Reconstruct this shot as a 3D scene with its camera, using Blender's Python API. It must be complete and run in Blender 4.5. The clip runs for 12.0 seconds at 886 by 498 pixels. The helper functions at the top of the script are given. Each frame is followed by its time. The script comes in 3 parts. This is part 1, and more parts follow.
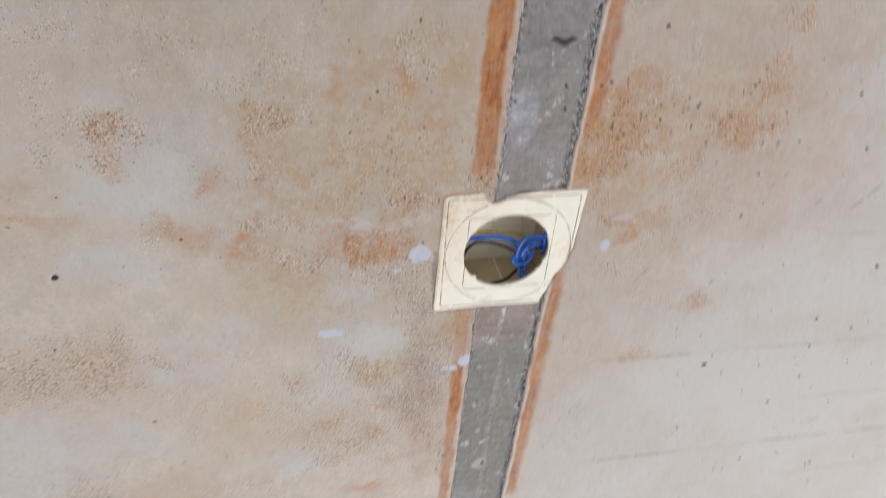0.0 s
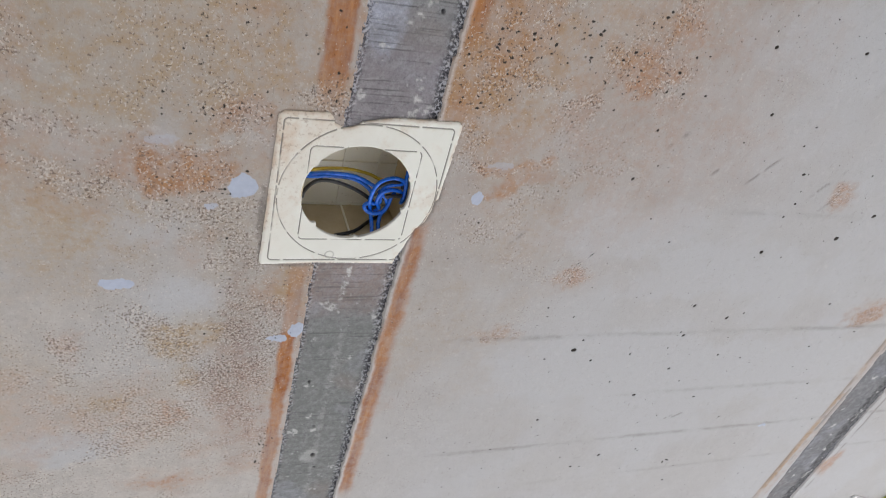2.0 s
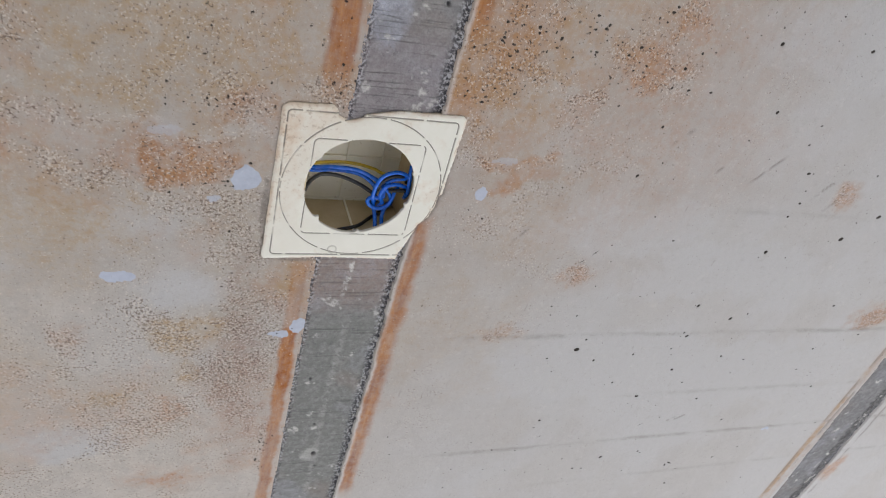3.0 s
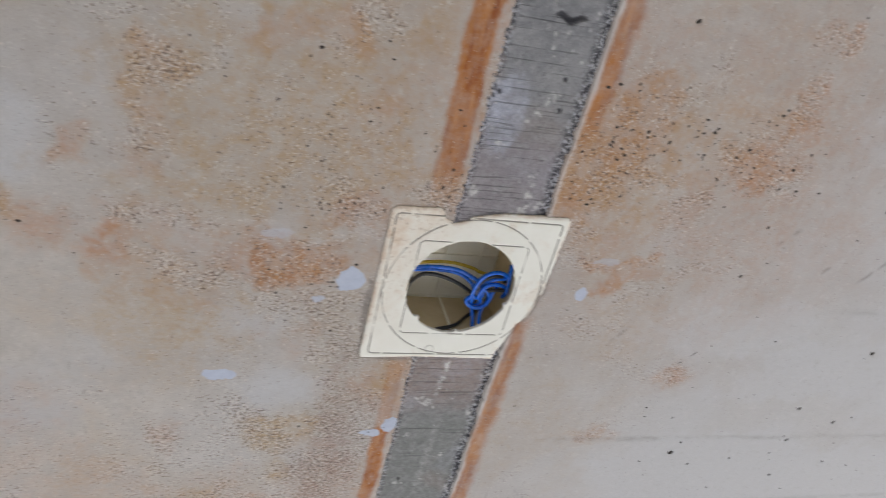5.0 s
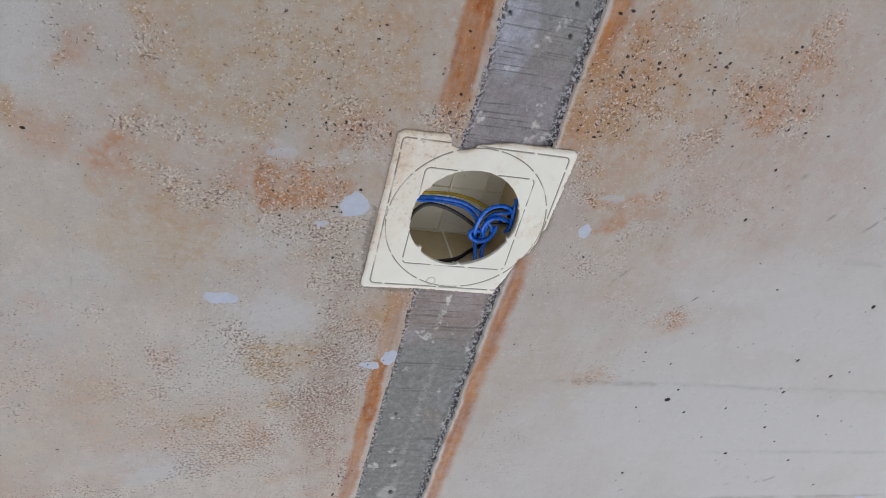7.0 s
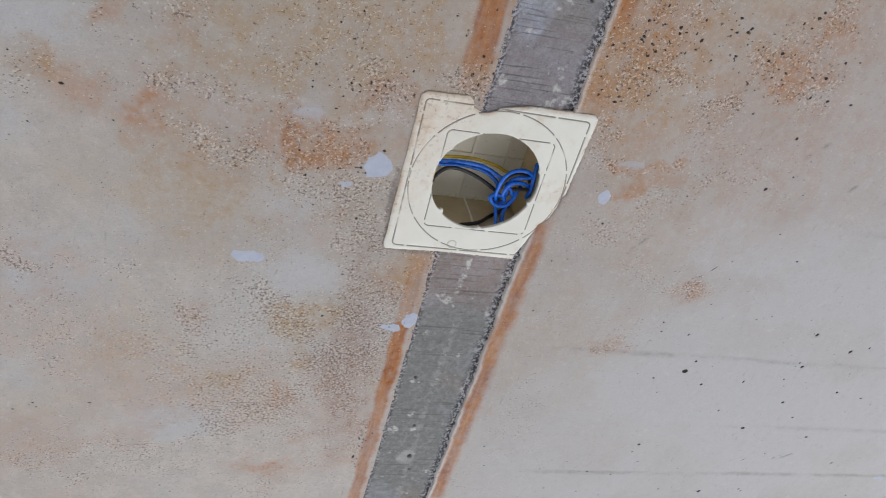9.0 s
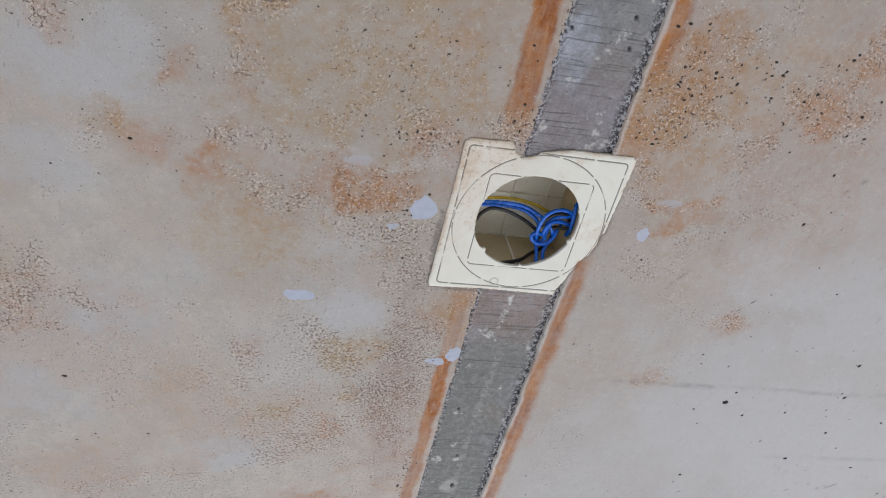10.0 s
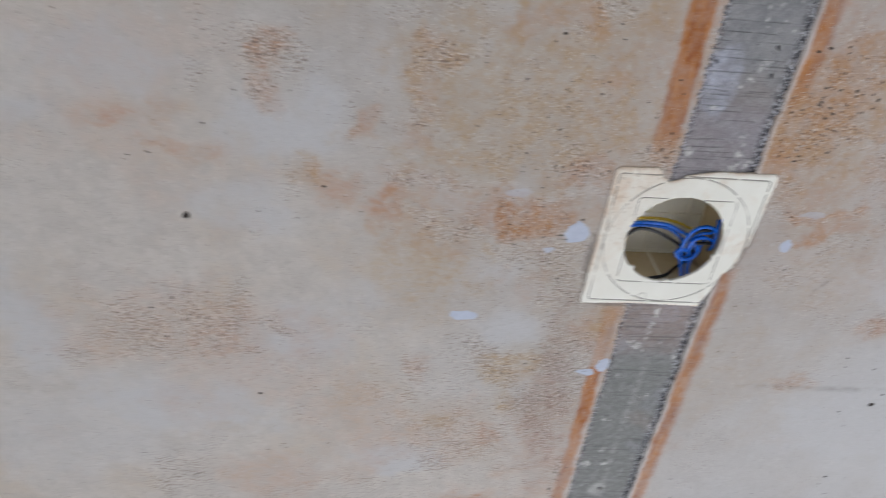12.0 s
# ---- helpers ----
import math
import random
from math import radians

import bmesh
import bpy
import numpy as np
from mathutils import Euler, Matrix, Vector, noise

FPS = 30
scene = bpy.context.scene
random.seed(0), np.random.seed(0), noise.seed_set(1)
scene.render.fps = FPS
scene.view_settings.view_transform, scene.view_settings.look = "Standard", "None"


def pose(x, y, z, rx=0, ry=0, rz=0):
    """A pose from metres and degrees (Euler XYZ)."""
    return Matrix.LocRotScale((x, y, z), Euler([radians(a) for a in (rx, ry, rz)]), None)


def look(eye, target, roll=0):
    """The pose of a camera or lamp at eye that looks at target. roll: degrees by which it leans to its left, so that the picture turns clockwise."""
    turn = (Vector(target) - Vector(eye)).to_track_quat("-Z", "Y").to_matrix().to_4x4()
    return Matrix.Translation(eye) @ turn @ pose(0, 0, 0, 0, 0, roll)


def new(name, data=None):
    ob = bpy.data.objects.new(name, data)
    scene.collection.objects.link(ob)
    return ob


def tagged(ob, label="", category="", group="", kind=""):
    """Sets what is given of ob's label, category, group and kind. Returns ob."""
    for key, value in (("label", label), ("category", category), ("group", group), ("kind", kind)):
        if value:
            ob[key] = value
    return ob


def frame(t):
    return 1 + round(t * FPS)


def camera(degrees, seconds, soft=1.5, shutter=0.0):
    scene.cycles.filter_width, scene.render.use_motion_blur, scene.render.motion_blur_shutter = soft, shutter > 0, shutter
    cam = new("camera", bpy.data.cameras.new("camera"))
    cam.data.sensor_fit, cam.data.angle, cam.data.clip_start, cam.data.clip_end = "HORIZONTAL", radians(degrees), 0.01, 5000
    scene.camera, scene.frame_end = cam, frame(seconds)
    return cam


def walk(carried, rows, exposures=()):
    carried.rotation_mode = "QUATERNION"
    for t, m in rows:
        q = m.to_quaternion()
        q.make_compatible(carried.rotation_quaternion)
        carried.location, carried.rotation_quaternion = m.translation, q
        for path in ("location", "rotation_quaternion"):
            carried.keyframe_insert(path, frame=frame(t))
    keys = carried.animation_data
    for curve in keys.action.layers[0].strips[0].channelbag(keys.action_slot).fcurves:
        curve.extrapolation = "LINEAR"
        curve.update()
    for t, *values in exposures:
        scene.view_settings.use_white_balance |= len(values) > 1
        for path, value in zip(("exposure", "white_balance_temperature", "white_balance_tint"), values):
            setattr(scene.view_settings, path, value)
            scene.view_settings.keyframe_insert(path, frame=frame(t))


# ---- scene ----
cam = camera(62.9, 12.0, soft=0.9, shutter=0.6)
PATH = [
    (0, -0.14703, -0.31065, 2.10214, 142.582, 11.027, -3.921),
    (0.2, -0.14405, -0.31332, 2.11038, 143.764, 9.947, -6.022),
    (0.5, -0.13976, -0.30436, 2.13383, 141.185, 10.199, -9.031),
    (0.7, -0.12944, -0.28623, 2.14987, 138.327, 11.826, -10.949),
    (1, -0.12155, -0.25791, 2.16433, 140.828, 14.814, -12.695),
    (1.5, -0.10849, -0.24164, 2.17119, 140.785, 16.343, -14.041),
    (2, -0.10933, -0.23034, 2.16554, 138.976, 16.584, -14.301),
    (2.5, -0.10976, -0.22305, 2.16354, 139.368, 16.432, -15.058),
    (2.7, -0.10912, -0.22200, 2.16374, 139.062, 16.510, -14.720),
    (4.3, -0.11656, -0.23330, 2.16058, 143.298, 14.663, -13.316),
    (4.5, -0.11609, -0.23199, 2.17573, 143.248, 14.988, -13.937),
    (5, -0.13716, -0.22670, 2.18505, 145.549, 12.845, -12.813),
    (5.5, -0.14815, -0.23276, 2.18310, 145.535, 11.556, -11.860),
    (6, -0.14846, -0.22260, 2.17900, 144.579, 11.521, -12.888),
    (6.5, -0.13763, -0.21519, 2.17586, 143.885, 12.062, -13.663),
    (7, -0.13598, -0.20522, 2.17190, 143.300, 11.735, -14.096),
    (7.2, -0.13974, -0.20776, 2.17289, 143.502, 11.956, -13.923),
    (9, -0.13640, -0.19668, 2.15519, 142.700, 9.852, -13.665),
    (9.5, -0.14511, -0.20810, 2.15131, 144.249, 8.394, -12.399),
    (10, -0.14737, -0.21370, 2.15133, 144.395, 8.006, -11.765),
    (10.5, -0.13957, -0.21036, 2.15355, 144.471, 8.950, -12.586),
    (11, -0.12695, -0.21457, 2.15283, 144.442, 9.384, -12.619),
    (11.2, -0.13978, -0.21743, 2.14512, 145.979, 9.209, -11.925),
    (11.5, -0.15702, -0.23128, 2.13907, 146.373, 6.732, -9.709),
    (11.7, -0.17369, -0.23365, 2.13675, 145.809, 5.693, -8.183),
    (12, -0.19727, -0.23902, 2.12703, 145.616, 3.791, -5.598),
]
EXPOSURES = [(0, 0.26, 6850, 10), (0.5, 0.16, 6420, 10), (1, 0.08, 6270, 10), (1.5, 0.00, 6200, 10), (2, -0.04, 6420, 10), (2.5, -0.06, 6470, 10),
             (4.5, -0.10, 6650, 10), (5.5, -0.10, 6300, 10), (7, -0.09, 6300, 10), (9.5, -0.08, 6300, 10), (12, -0.04, 6230, 10)]
walk(cam, [(t, pose(x, y, z, rx, ry, rz)) for t, x, y, z, rx, ry, rz in PATH], EXPOSURES)

# ---------------------------------------------------------------- light
MM = 0.001
CEIL = 2.5                      # underside of the ceiling
X0, X1, Y0, Y1 = -1.7, 2.1, -1.9, 1.3   # inside faces of the room

world = bpy.data.worlds.new("sky")
scene.world = world
world.use_nodes = True
wn = world.node_tree
sky = wn.nodes.new("ShaderNodeTexSky")
sky.sky_type = "NISHITA"
sky.sun_disc = False
sky.sun_elevation, sky.sun_rotation = radians(52), radians(8)
wn.links.new(sky.outputs[0], wn.nodes["Background"].inputs[0])
wn.nodes["Background"].inputs[1].default_value = 0.12


def window_light(name, m, w, h, watts, colour):
    lamp = bpy.data.lights.new(name, "AREA")
    lamp.shape, lamp.size, lamp.size_y, lamp.energy, lamp.color = "RECTANGLE", w, h, watts, colour
    ob = new(name, lamp)
    ob.matrix_world = m
    return ob


# lamps of two unseen openings, the balcony one added to light the box
DAY = (0.985, 0.975, 0.99)
window_light("assumed_window_light", look((X1 + 0.06, 0.5, 1.55), (X1 - 1, 0.5, 1.55)), 1.4, 1.36, 26, DAY)
window_light("added_balcony_light", look((0.25, Y1 + 0.06, 1.06), (0.25, Y1 - 1, 1.06)), 2.2, 2.06, 34, DAY)
# added sun through the balcony opening onto the floor, bouncing up into the box
sun = bpy.data.lights.new("sun", "SUN")
sun.energy, sun.angle, sun.color = 4.0, radians(0.5), (1.0, 0.96, 0.91)
sun_lamp = new("sun", sun)
sun_lamp.matrix_world = look((0.8, 5.0, 6.3), (0.1, 0.5, 0.0))

# ---------------------------------------------------------------- helpers
def lattice(ix, iy, seed):
    """Repeatable values from 0 to 1 on whole numbers."""
    h = (ix.astype(np.int64) * 374761393 + iy.astype(np.int64) * 668265263 + seed * 974634777) & 0xFFFFFFFF
    h = ((h ^ (h >> 13)) * 1274126177) & 0xFFFFFFFF
    h = ((h ^ (h >> 16)) * 2246822519) & 0xFFFFFFFF
    return ((h ^ (h >> 15)) & 0xFFFFFF) / float(0xFFFFFF)


def vnoise(x, y, size, seed):
    x, y = x / size, y / size
    ix, iy = np.floor(x), np.floor(y)
    fx, fy = x - ix, y - iy
    fx, fy = fx * fx * (3 - 2 * fx), fy * fy * (3 - 2 * fy)
    a, b = lattice(ix, iy, seed), lattice(ix + 1, iy, seed)
    c, d = lattice(ix, iy + 1, seed), lattice(ix + 1, iy + 1, seed)
    return (a * (1 - fx) + b * fx) * (1 - fy) + (c * (1 - fx) + d * fx) * fy


def fbm(x, y, size, seed, octaves=4, gain=0.55):
    total, amp, most = 0, 1.0, 0.0
    for n in range(octaves):
        total, most = total + amp * vnoise(x * (0.8 + 0.07 * n) + y * 0.6, y * (0.8 + 0.07 * n) - x * 0.6, size / 2**n, seed + 17 * n), most + amp
        amp *= gain
    return total / most


def step(lo, hi, v):
    v = np.clip((v - lo) / (hi - lo), 0, 1)
    return v * v * (3 - 2 * v)


def link_mesh(name, me, material, parent=None, label=""):
    me.materials.append(material)
    ob = new(name, me)
    if parent is not None:
        ob.parent = parent
    return tagged(ob, label)


def part(name, bm, material, parent=None, label="", smooth=False):
    me = bpy.data.meshes.new(name)
    bm.normal_update()
    bm.to_mesh(me)
    bm.free()
    if smooth:
        me.shade_smooth()
    return link_mesh(name, me, material, parent, label)


def sheet(name, X, Y, Z, keep, attributes, down=True, skirt=0.0):
    """A mesh from a grid of places in mm (first index x), with the faces in keep, and named values on its points."""
    nx, ny = X.shape
    i, j = np.nonzero(keep)
    a = i * ny + j
    quads = np.stack([a, a + 1, a + ny + 1, a + ny] if down else [a, a + ny, a + ny + 1, a + 1], 1)
    used = np.zeros(nx * ny, bool)
    used[quads.ravel()] = True
    index = np.cumsum(used) - 1
    quads = index[quads].astype(np.int32)
    co = (np.stack([X, Y, Z], -1).reshape(-1, 3)[used] * MM).astype(np.float32)
    origin = np.arange(len(co))
    if skirt:
        # side faces along every open edge
        edges = np.concatenate([quads[:, [k, (k + 1) % 4]] for k in range(4)])
        key = np.sort(edges, 1).astype(np.int64) @ np.array([len(co), 1])
        _, first, count = np.unique(key, return_index=True, return_counts=True)
        rim = edges[first[count == 1]]
        verts = np.unique(rim)
        place = np.zeros(len(co), np.int64)
        place[verts] = np.arange(len(verts)) + len(co)
        quads = np.concatenate([quads, np.stack([rim[:, 1], rim[:, 0], place[rim[:, 0]], place[rim[:, 1]]], 1)]).astype(np.int32)
        lower = co[verts].copy()
        lower[:, 2] += skirt * MM
        co, origin = np.concatenate([co, lower]), np.concatenate([origin, verts])
    me = bpy.data.meshes.new(name)
    me.vertices.add(len(co))
    me.vertices.foreach_set("co", co.ravel())
    me.loops.add(quads.size)
    me.loops.foreach_set("vertex_index", quads.ravel())
    me.polygons.add(len(quads))
    me.polygons.foreach_set("loop_start", np.arange(0, quads.size, 4, dtype=np.int32))
    me.update(calc_edges=True)
    me.shade_smooth()
    for key, values in attributes.items():
        layer = me.attributes.new(key, "FLOAT", "POINT")
        layer.data.foreach_set("value", values.reshape(-1)[used][origin].astype(np.float32))
    return me


def box(bm, x0, x1, y0, y1, z0, z1, bevel=0.0):
    m = Matrix.LocRotScale(((x0 + x1) / 2, (y0 + y1) / 2, (z0 + z1) / 2), None, (x1 - x0, y1 - y0, z1 - z0))
    made = bmesh.ops.create_cube(bm, size=1, matrix=m)["verts"]
    if bevel:
        edges = list({e for v in made for e in v.link_edges})
        bmesh.ops.bevel(bm, geom=edges, offset=bevel, segments=2, affect="EDGES", profile=0.5)
    return bm


def spline(points, per=10):
    p = [Vector(q) for q in points]
    p = [2 * p[0] - p[1], *p, 2 * p[-1] - p[-2]]
    out = []
    for k in range(1, len(p) - 2):
        for s in range(per):
            t = s / per
            out.append(0.5 * (2 * p[k] + (p[k + 1] - p[k - 1]) * t + (2 * p[k - 1] - 5 * p[k] + 4 * p[k + 1] - p[k + 2]) * t * t
                              + (3 * p[k] - p[k - 1] - 3 * p[k + 1] + p[k + 2]) * t**3))
    return [*out, p[-2]]


def tube(bm, points, radius, sides=12, cap=True):
    """A round wire along a smooth line."""
    line = spline(points)
    side, rings = None, []
    for k, p in enumerate(line):
        way = (line[min(k + 1, len(line) - 1)] - line[max(k - 1, 0)]).normalized()
        side = way.orthogonal().normalized() if side is None else (side - way * side.dot(way)).normalized()
        up = way.cross(side)
        rings.append([bm.verts.new(p + radius * (math.cos(a) * side + math.sin(a) * up)) for a in (math.tau * n / sides for n in range(sides))])
    for r, s in zip(rings, rings[1:]):
        for n in range(sides):
            bm.faces.new((r[n], r[(n + 1) % sides], s[(n + 1) % sides], s[n]))
    if cap:
        bm.faces.new(rings[0][::-1]), bm.faces.new(rings[-1])
    return bm


# ---------------------------------------------------------------- materials
class Nodes:
    """Short hand for a node material."""

    def __init__(self, name):
        self.material = bpy.data.materials.new(name)
        self.material.use_nodes = True
        self.tree = self.material.node_tree
        self.shader = self.tree.nodes["Principled BSDF"]

    def put(self, socket, value):
        if isinstance(value, bpy.types.NodeSocket):
            self.tree.links.new(value, socket)
        elif isinstance(value, tuple) and len(value) == 3:
            socket.default_value = (*value, 1)
        else:
            socket.default_value = value

    def node(self, kind, out=0, **inputs):
        n = self.tree.nodes.new(kind)
        for key, value in inputs.items():
            self.put(n.inputs[key.replace("_", " ")], value)
        return n.outputs[out]

    def value(self, key):
        n = self.tree.nodes.new("ShaderNodeAttribute")
        n.attribute_name = key
        return n.outputs["Fac"]

    def place(self):
        return self.node("ShaderNodeTexCoord", 3)

    def noise(self, scale, detail=4.0, rough=0.6, at=None):
        return self.node("ShaderNodeTexNoise", 0, Vector=at or self.place(), Scale=scale, Detail=detail, Roughness=rough)

    def span(self, v, lo, hi, to_lo=0.0, to_hi=1.0):
        n = self.tree.nodes.new("ShaderNodeMapRange")
        for k, w in enumerate((v, lo, hi, to_lo, to_hi)):
            self.put(n.inputs[k], w)
        return n.outputs[0]

    def calc(self, what, a, b):
        n = self.tree.nodes.new("ShaderNodeMath")
        n.operation, n.use_clamp = what, False
        self.put(n.inputs[0], a), self.put(n.inputs[1], b)
        return n.outputs[0]

    def mix(self, fac, a, b, blend="MIX"):
        n = self.tree.nodes.new("ShaderNodeMix")
        n.data_type, n.blend_type = "RGBA", blend
        self.put(n.inputs[0], fac), self.put(n.inputs[6], a), self.put(n.inputs[7], b)
        return n.outputs[2]

    def stretched(self, scale, turn=0.0):
        n = self.tree.nodes.new("ShaderNodeMapping")
        self.put(n.inputs[0], self.place())
        n.inputs["Scale"].default_value, n.inputs["Rotation"].default_value = scale, (0, 0, radians(turn))
        return n.outputs[0]

    def wobbled(self, amount, scale):
        n = self.tree.nodes.new("ShaderNodeVectorMath")
        n.operation = "MULTIPLY_ADD"
        self.put(n.inputs[0], self.node("ShaderNodeTexNoise", 1, Vector=self.place(), Scale=scale, Detail=1.0))
        n.inputs[1].default_value = (amount, amount, amount)
        self.put(n.inputs[2], self.place())
        return n.outputs[0]

    def bump(self, height, strength, distance):
        b = self.node("ShaderNodeBump", 0, Height=height, Strength=strength, Distance=distance)
        self.put(self.shader.inputs["Normal"], b)

    def done(self, colour, rough, metal=0.0, spec=0.4):
        for key, v in (("Base Color", colour), ("Roughness", rough), ("Metallic", metal), ("Specular IOR Level", spec)):
            self.put(self.shader.inputs[key], v)
        return self.material


def concrete_material():
    n = Nodes("stained_concrete")
    fine, mid, big = n.noise(1100, 3, 0.7), n.noise(210, 6, 0.7), n.noise(26, 6, 0.65)
    streak = n.noise(1.0, 5, 0.65, n.stretched((160, 45, 100)))
    c = n.mix(n.span(big, 0.36, 0.64), (0.390, 0.362, 0.336), (0.448, 0.428, 0.408))
    c = n.mix(n.span(streak, 0.42, 0.68, 0.0, 0.28), c, (0.50, 0.48, 0.455))
    c = n.mix(n.value("cream"), c, n.mix(n.span(mid, 0.35, 0.65), (0.50, 0.465, 0.425), (0.57, 0.54, 0.505)))
    c = n.mix(n.calc("MULTIPLY", n.value("pale"), n.span(mid, 0.25, 0.55, 0.8, 1.0)), c, (0.482, 0.485, 0.495))
    c = n.mix(n.calc("MULTIPLY", n.value("warm"), n.span(mid, 0.36, 0.62, 0.45, 1.0)), c, (0.42, 0.235, 0.140))
    c = n.mix(n.calc("MULTIPLY", n.value("ochre"), n.span(mid, 0.36, 0.62, 0.4, 1.0)), c, (0.40, 0.280, 0.150))
    c = n.mix(n.calc("MULTIPLY", n.value("maroon"), n.span(mid, 0.36, 0.62, 0.4, 1.0)), c, (0.29, 0.20, 0.175))
    c = n.mix(n.span(fine, 0.40, 0.68, 0.0, 0.20), c, (0.26, 0.23, 0.21))
    c = n.mix(n.span(n.noise(430, 4, 0.75), 0.60, 0.69, 0.0, 0.24), c, (0.22, 0.195, 0.18))
    c = n.mix(n.span(n.noise(150, 6, 0.75), 0.56, 0.68, 0.0, 0.26), c, (0.30, 0.275, 0.26))
    c = n.mix(n.span(n.noise(175, 6, 0.75), 0.57, 0.68, 0.0, 0.34), c, (0.58, 0.57, 0.555))
    # orange rust with darker runs along the joints
    runs = n.noise(1.0, 5, 0.65, n.stretched((190, 28, 100)))
    stain = n.mix(n.span(runs, 0.36, 0.64), (0.45, 0.195, 0.060), (0.25, 0.072, 0.015))
    c = n.mix(n.calc("MULTIPLY", n.value("rust"), n.span(mid, 0.3, 0.6, 0.70, 1.0)), c, stain)
    c = n.mix(n.span(n.value("skim"), 0.30, 0.55), c, n.mix(n.span(mid, 0.35, 0.65), (0.42, 0.465, 0.57), (0.48, 0.53, 0.63)))
    c = n.mix(n.value("lip"), c, (0.56, 0.54, 0.525))
    seam = n.noise(620, 4, 0.7)
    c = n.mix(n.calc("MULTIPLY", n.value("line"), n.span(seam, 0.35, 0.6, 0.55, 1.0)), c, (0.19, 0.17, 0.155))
    # worn, sandy parts: dark hollows with a light grain beside each
    worn = n.value("grit")
    reach = n.span(worn, 0.0, 1.0, 0.712, 0.536)
    hollow, grain = n.noise(640, 2.4, 0.6), n.noise(690, 2.4, 0.6, n.stretched((1, 1, 1), 37))
    c = n.mix(n.span(n.calc("SUBTRACT", grain, reach), -0.025, 0.03, 0.0, 0.60), c, (0.65, 0.605, 0.55))
    dark = n.mix(n.span(big, 0.4, 0.6), (0.115, 0.078, 0.060), (0.175, 0.130, 0.105))
    c = n.mix(n.span(n.calc("SUBTRACT", hollow, reach), -0.02, 0.05, 0.0, 0.74), c, dark)
    scuff = n.span(n.noise(1.0, 4, 0.6, n.stretched((420, 90, 100), 42)), 0.66, 0.70, 0.0, 0.38)
    c = n.mix(scuff, c, (0.24, 0.21, 0.19))
    # tiny open pores as dark dots: their inner shade is put into the colour
    for scale, share, lo, hi in ((85, 0.62, 0.020, 0.065), (210, 0.55, 0.05, 0.16)):
        v = n.tree.nodes.new("ShaderNodeTexVoronoi")
        n.put(v.inputs["Scale"], float(scale)), n.put(v.inputs["Vector"], n.wobbled(0.0012, 600))
        pick = n.tree.nodes.new("ShaderNodeSeparateColor")
        n.tree.links.new(v.outputs["Color"], pick.inputs[0])
        size = n.span(pick.outputs[0], share, 1.0, lo, hi)
        dot = n.calc("MULTIPLY", n.calc("LESS_THAN", v.outputs["Distance"], size), n.calc("GREATER_THAN", pick.outputs[0], share))
        c = n.mix(n.calc("MULTIPLY", dot, 0.85 if scale < 100 else n.value("pitted")), c, (0.055, 0.045, 0.04))
    c = n.mix(n.span(n.value("pore"), 0.47, 0.60), c, (0.035, 0.029, 0.026))
    lumps = n.calc("MULTIPLY", n.noise(80, 5, 0.6), 1.3)
    pits = n.calc("MULTIPLY", n.span(n.calc("SUBTRACT", hollow, reach), -0.03, 0.05), -0.25)
    n.bump(n.calc("ADD", n.calc("ADD", n.calc("MULTIPLY", mid, 0.55), pits), lumps), 0.6, 0.0013)
    return n.done(c, n.span(mid, 0.3, 0.7, 0.75, 0.95), spec=0.25)


def mortar_material():
    n = Nodes("grey_mortar")
    fine, mid, big = n.noise(1000, 4, 0.7), n.noise(190, 6, 0.72), n.noise(34, 4, 0.6)
    c = n.mix(n.span(big, 0.35, 0.65), (0.200, 0.205, 0.218), (0.275, 0.278, 0.286))
    c = n.mix(n.value("green"), c, (0.205, 0.215, 0.205))
    c = n.mix(n.value("brown"), c, (0.300, 0.238, 0.212))
    c = n.mix(n.value("violet"), c, (0.270, 0.245, 0.262))
    c = n.mix(n.value("dark"), c, (0.070, 0.070, 0.074))
    c = n.mix(n.span(mid, 0.44, 0.66, 0.0, 0.45), c, (0.40, 0.40, 0.405))
    c = n.mix(n.span(n.noise(330, 4, 0.75), 0.57, 0.65, 0.0, 0.5), c, (0.12, 0.12, 0.13))
    c = n.mix(n.calc("MULTIPLY", n.value("bluish"), n.span(mid, 0.35, 0.6, 0.5, 1.0)), c, (0.44, 0.46, 0.55))
    c = n.mix(n.value("white"), c, (0.64, 0.63, 0.62))
    c = n.mix(n.span(fine, 0.40, 0.66, 0.0, 0.35), c, (0.13, 0.13, 0.137))
    # thin trowel lines across the joint
    hair = n.calc("MULTIPLY", n.span(n.noise(1.0, 1, 0.5, n.stretched((18, 620, 100), 3)), 0.59, 0.66), n.value("scratch"))
    c = n.mix(n.calc("MULTIPLY", hair, 0.36), c, (0.085, 0.082, 0.085))
    c = n.mix(n.value("crumb"), c, (0.085, 0.085, 0.095))
    grain = n.noise(560, 2, 0.6)
    c = n.mix(n.calc("MULTIPLY", n.span(grain, 0.52, 0.57), n.value("edge")), c, (0.06, 0.06, 0.07))
    c = n.mix(n.calc("MULTIPLY", n.span(grain, 0.46, 0.41, 0.0, 0.9), n.value("edge")), c, (0.45, 0.46, 0.50))
    n.bump(n.calc("SUBTRACT", n.calc("ADD", n.calc("MULTIPLY", mid, 1.2), n.calc("MULTIPLY", fine, 0.5)), hair), 0.5, 0.0014)
    return n.done(c, 0.92, spec=0.2)


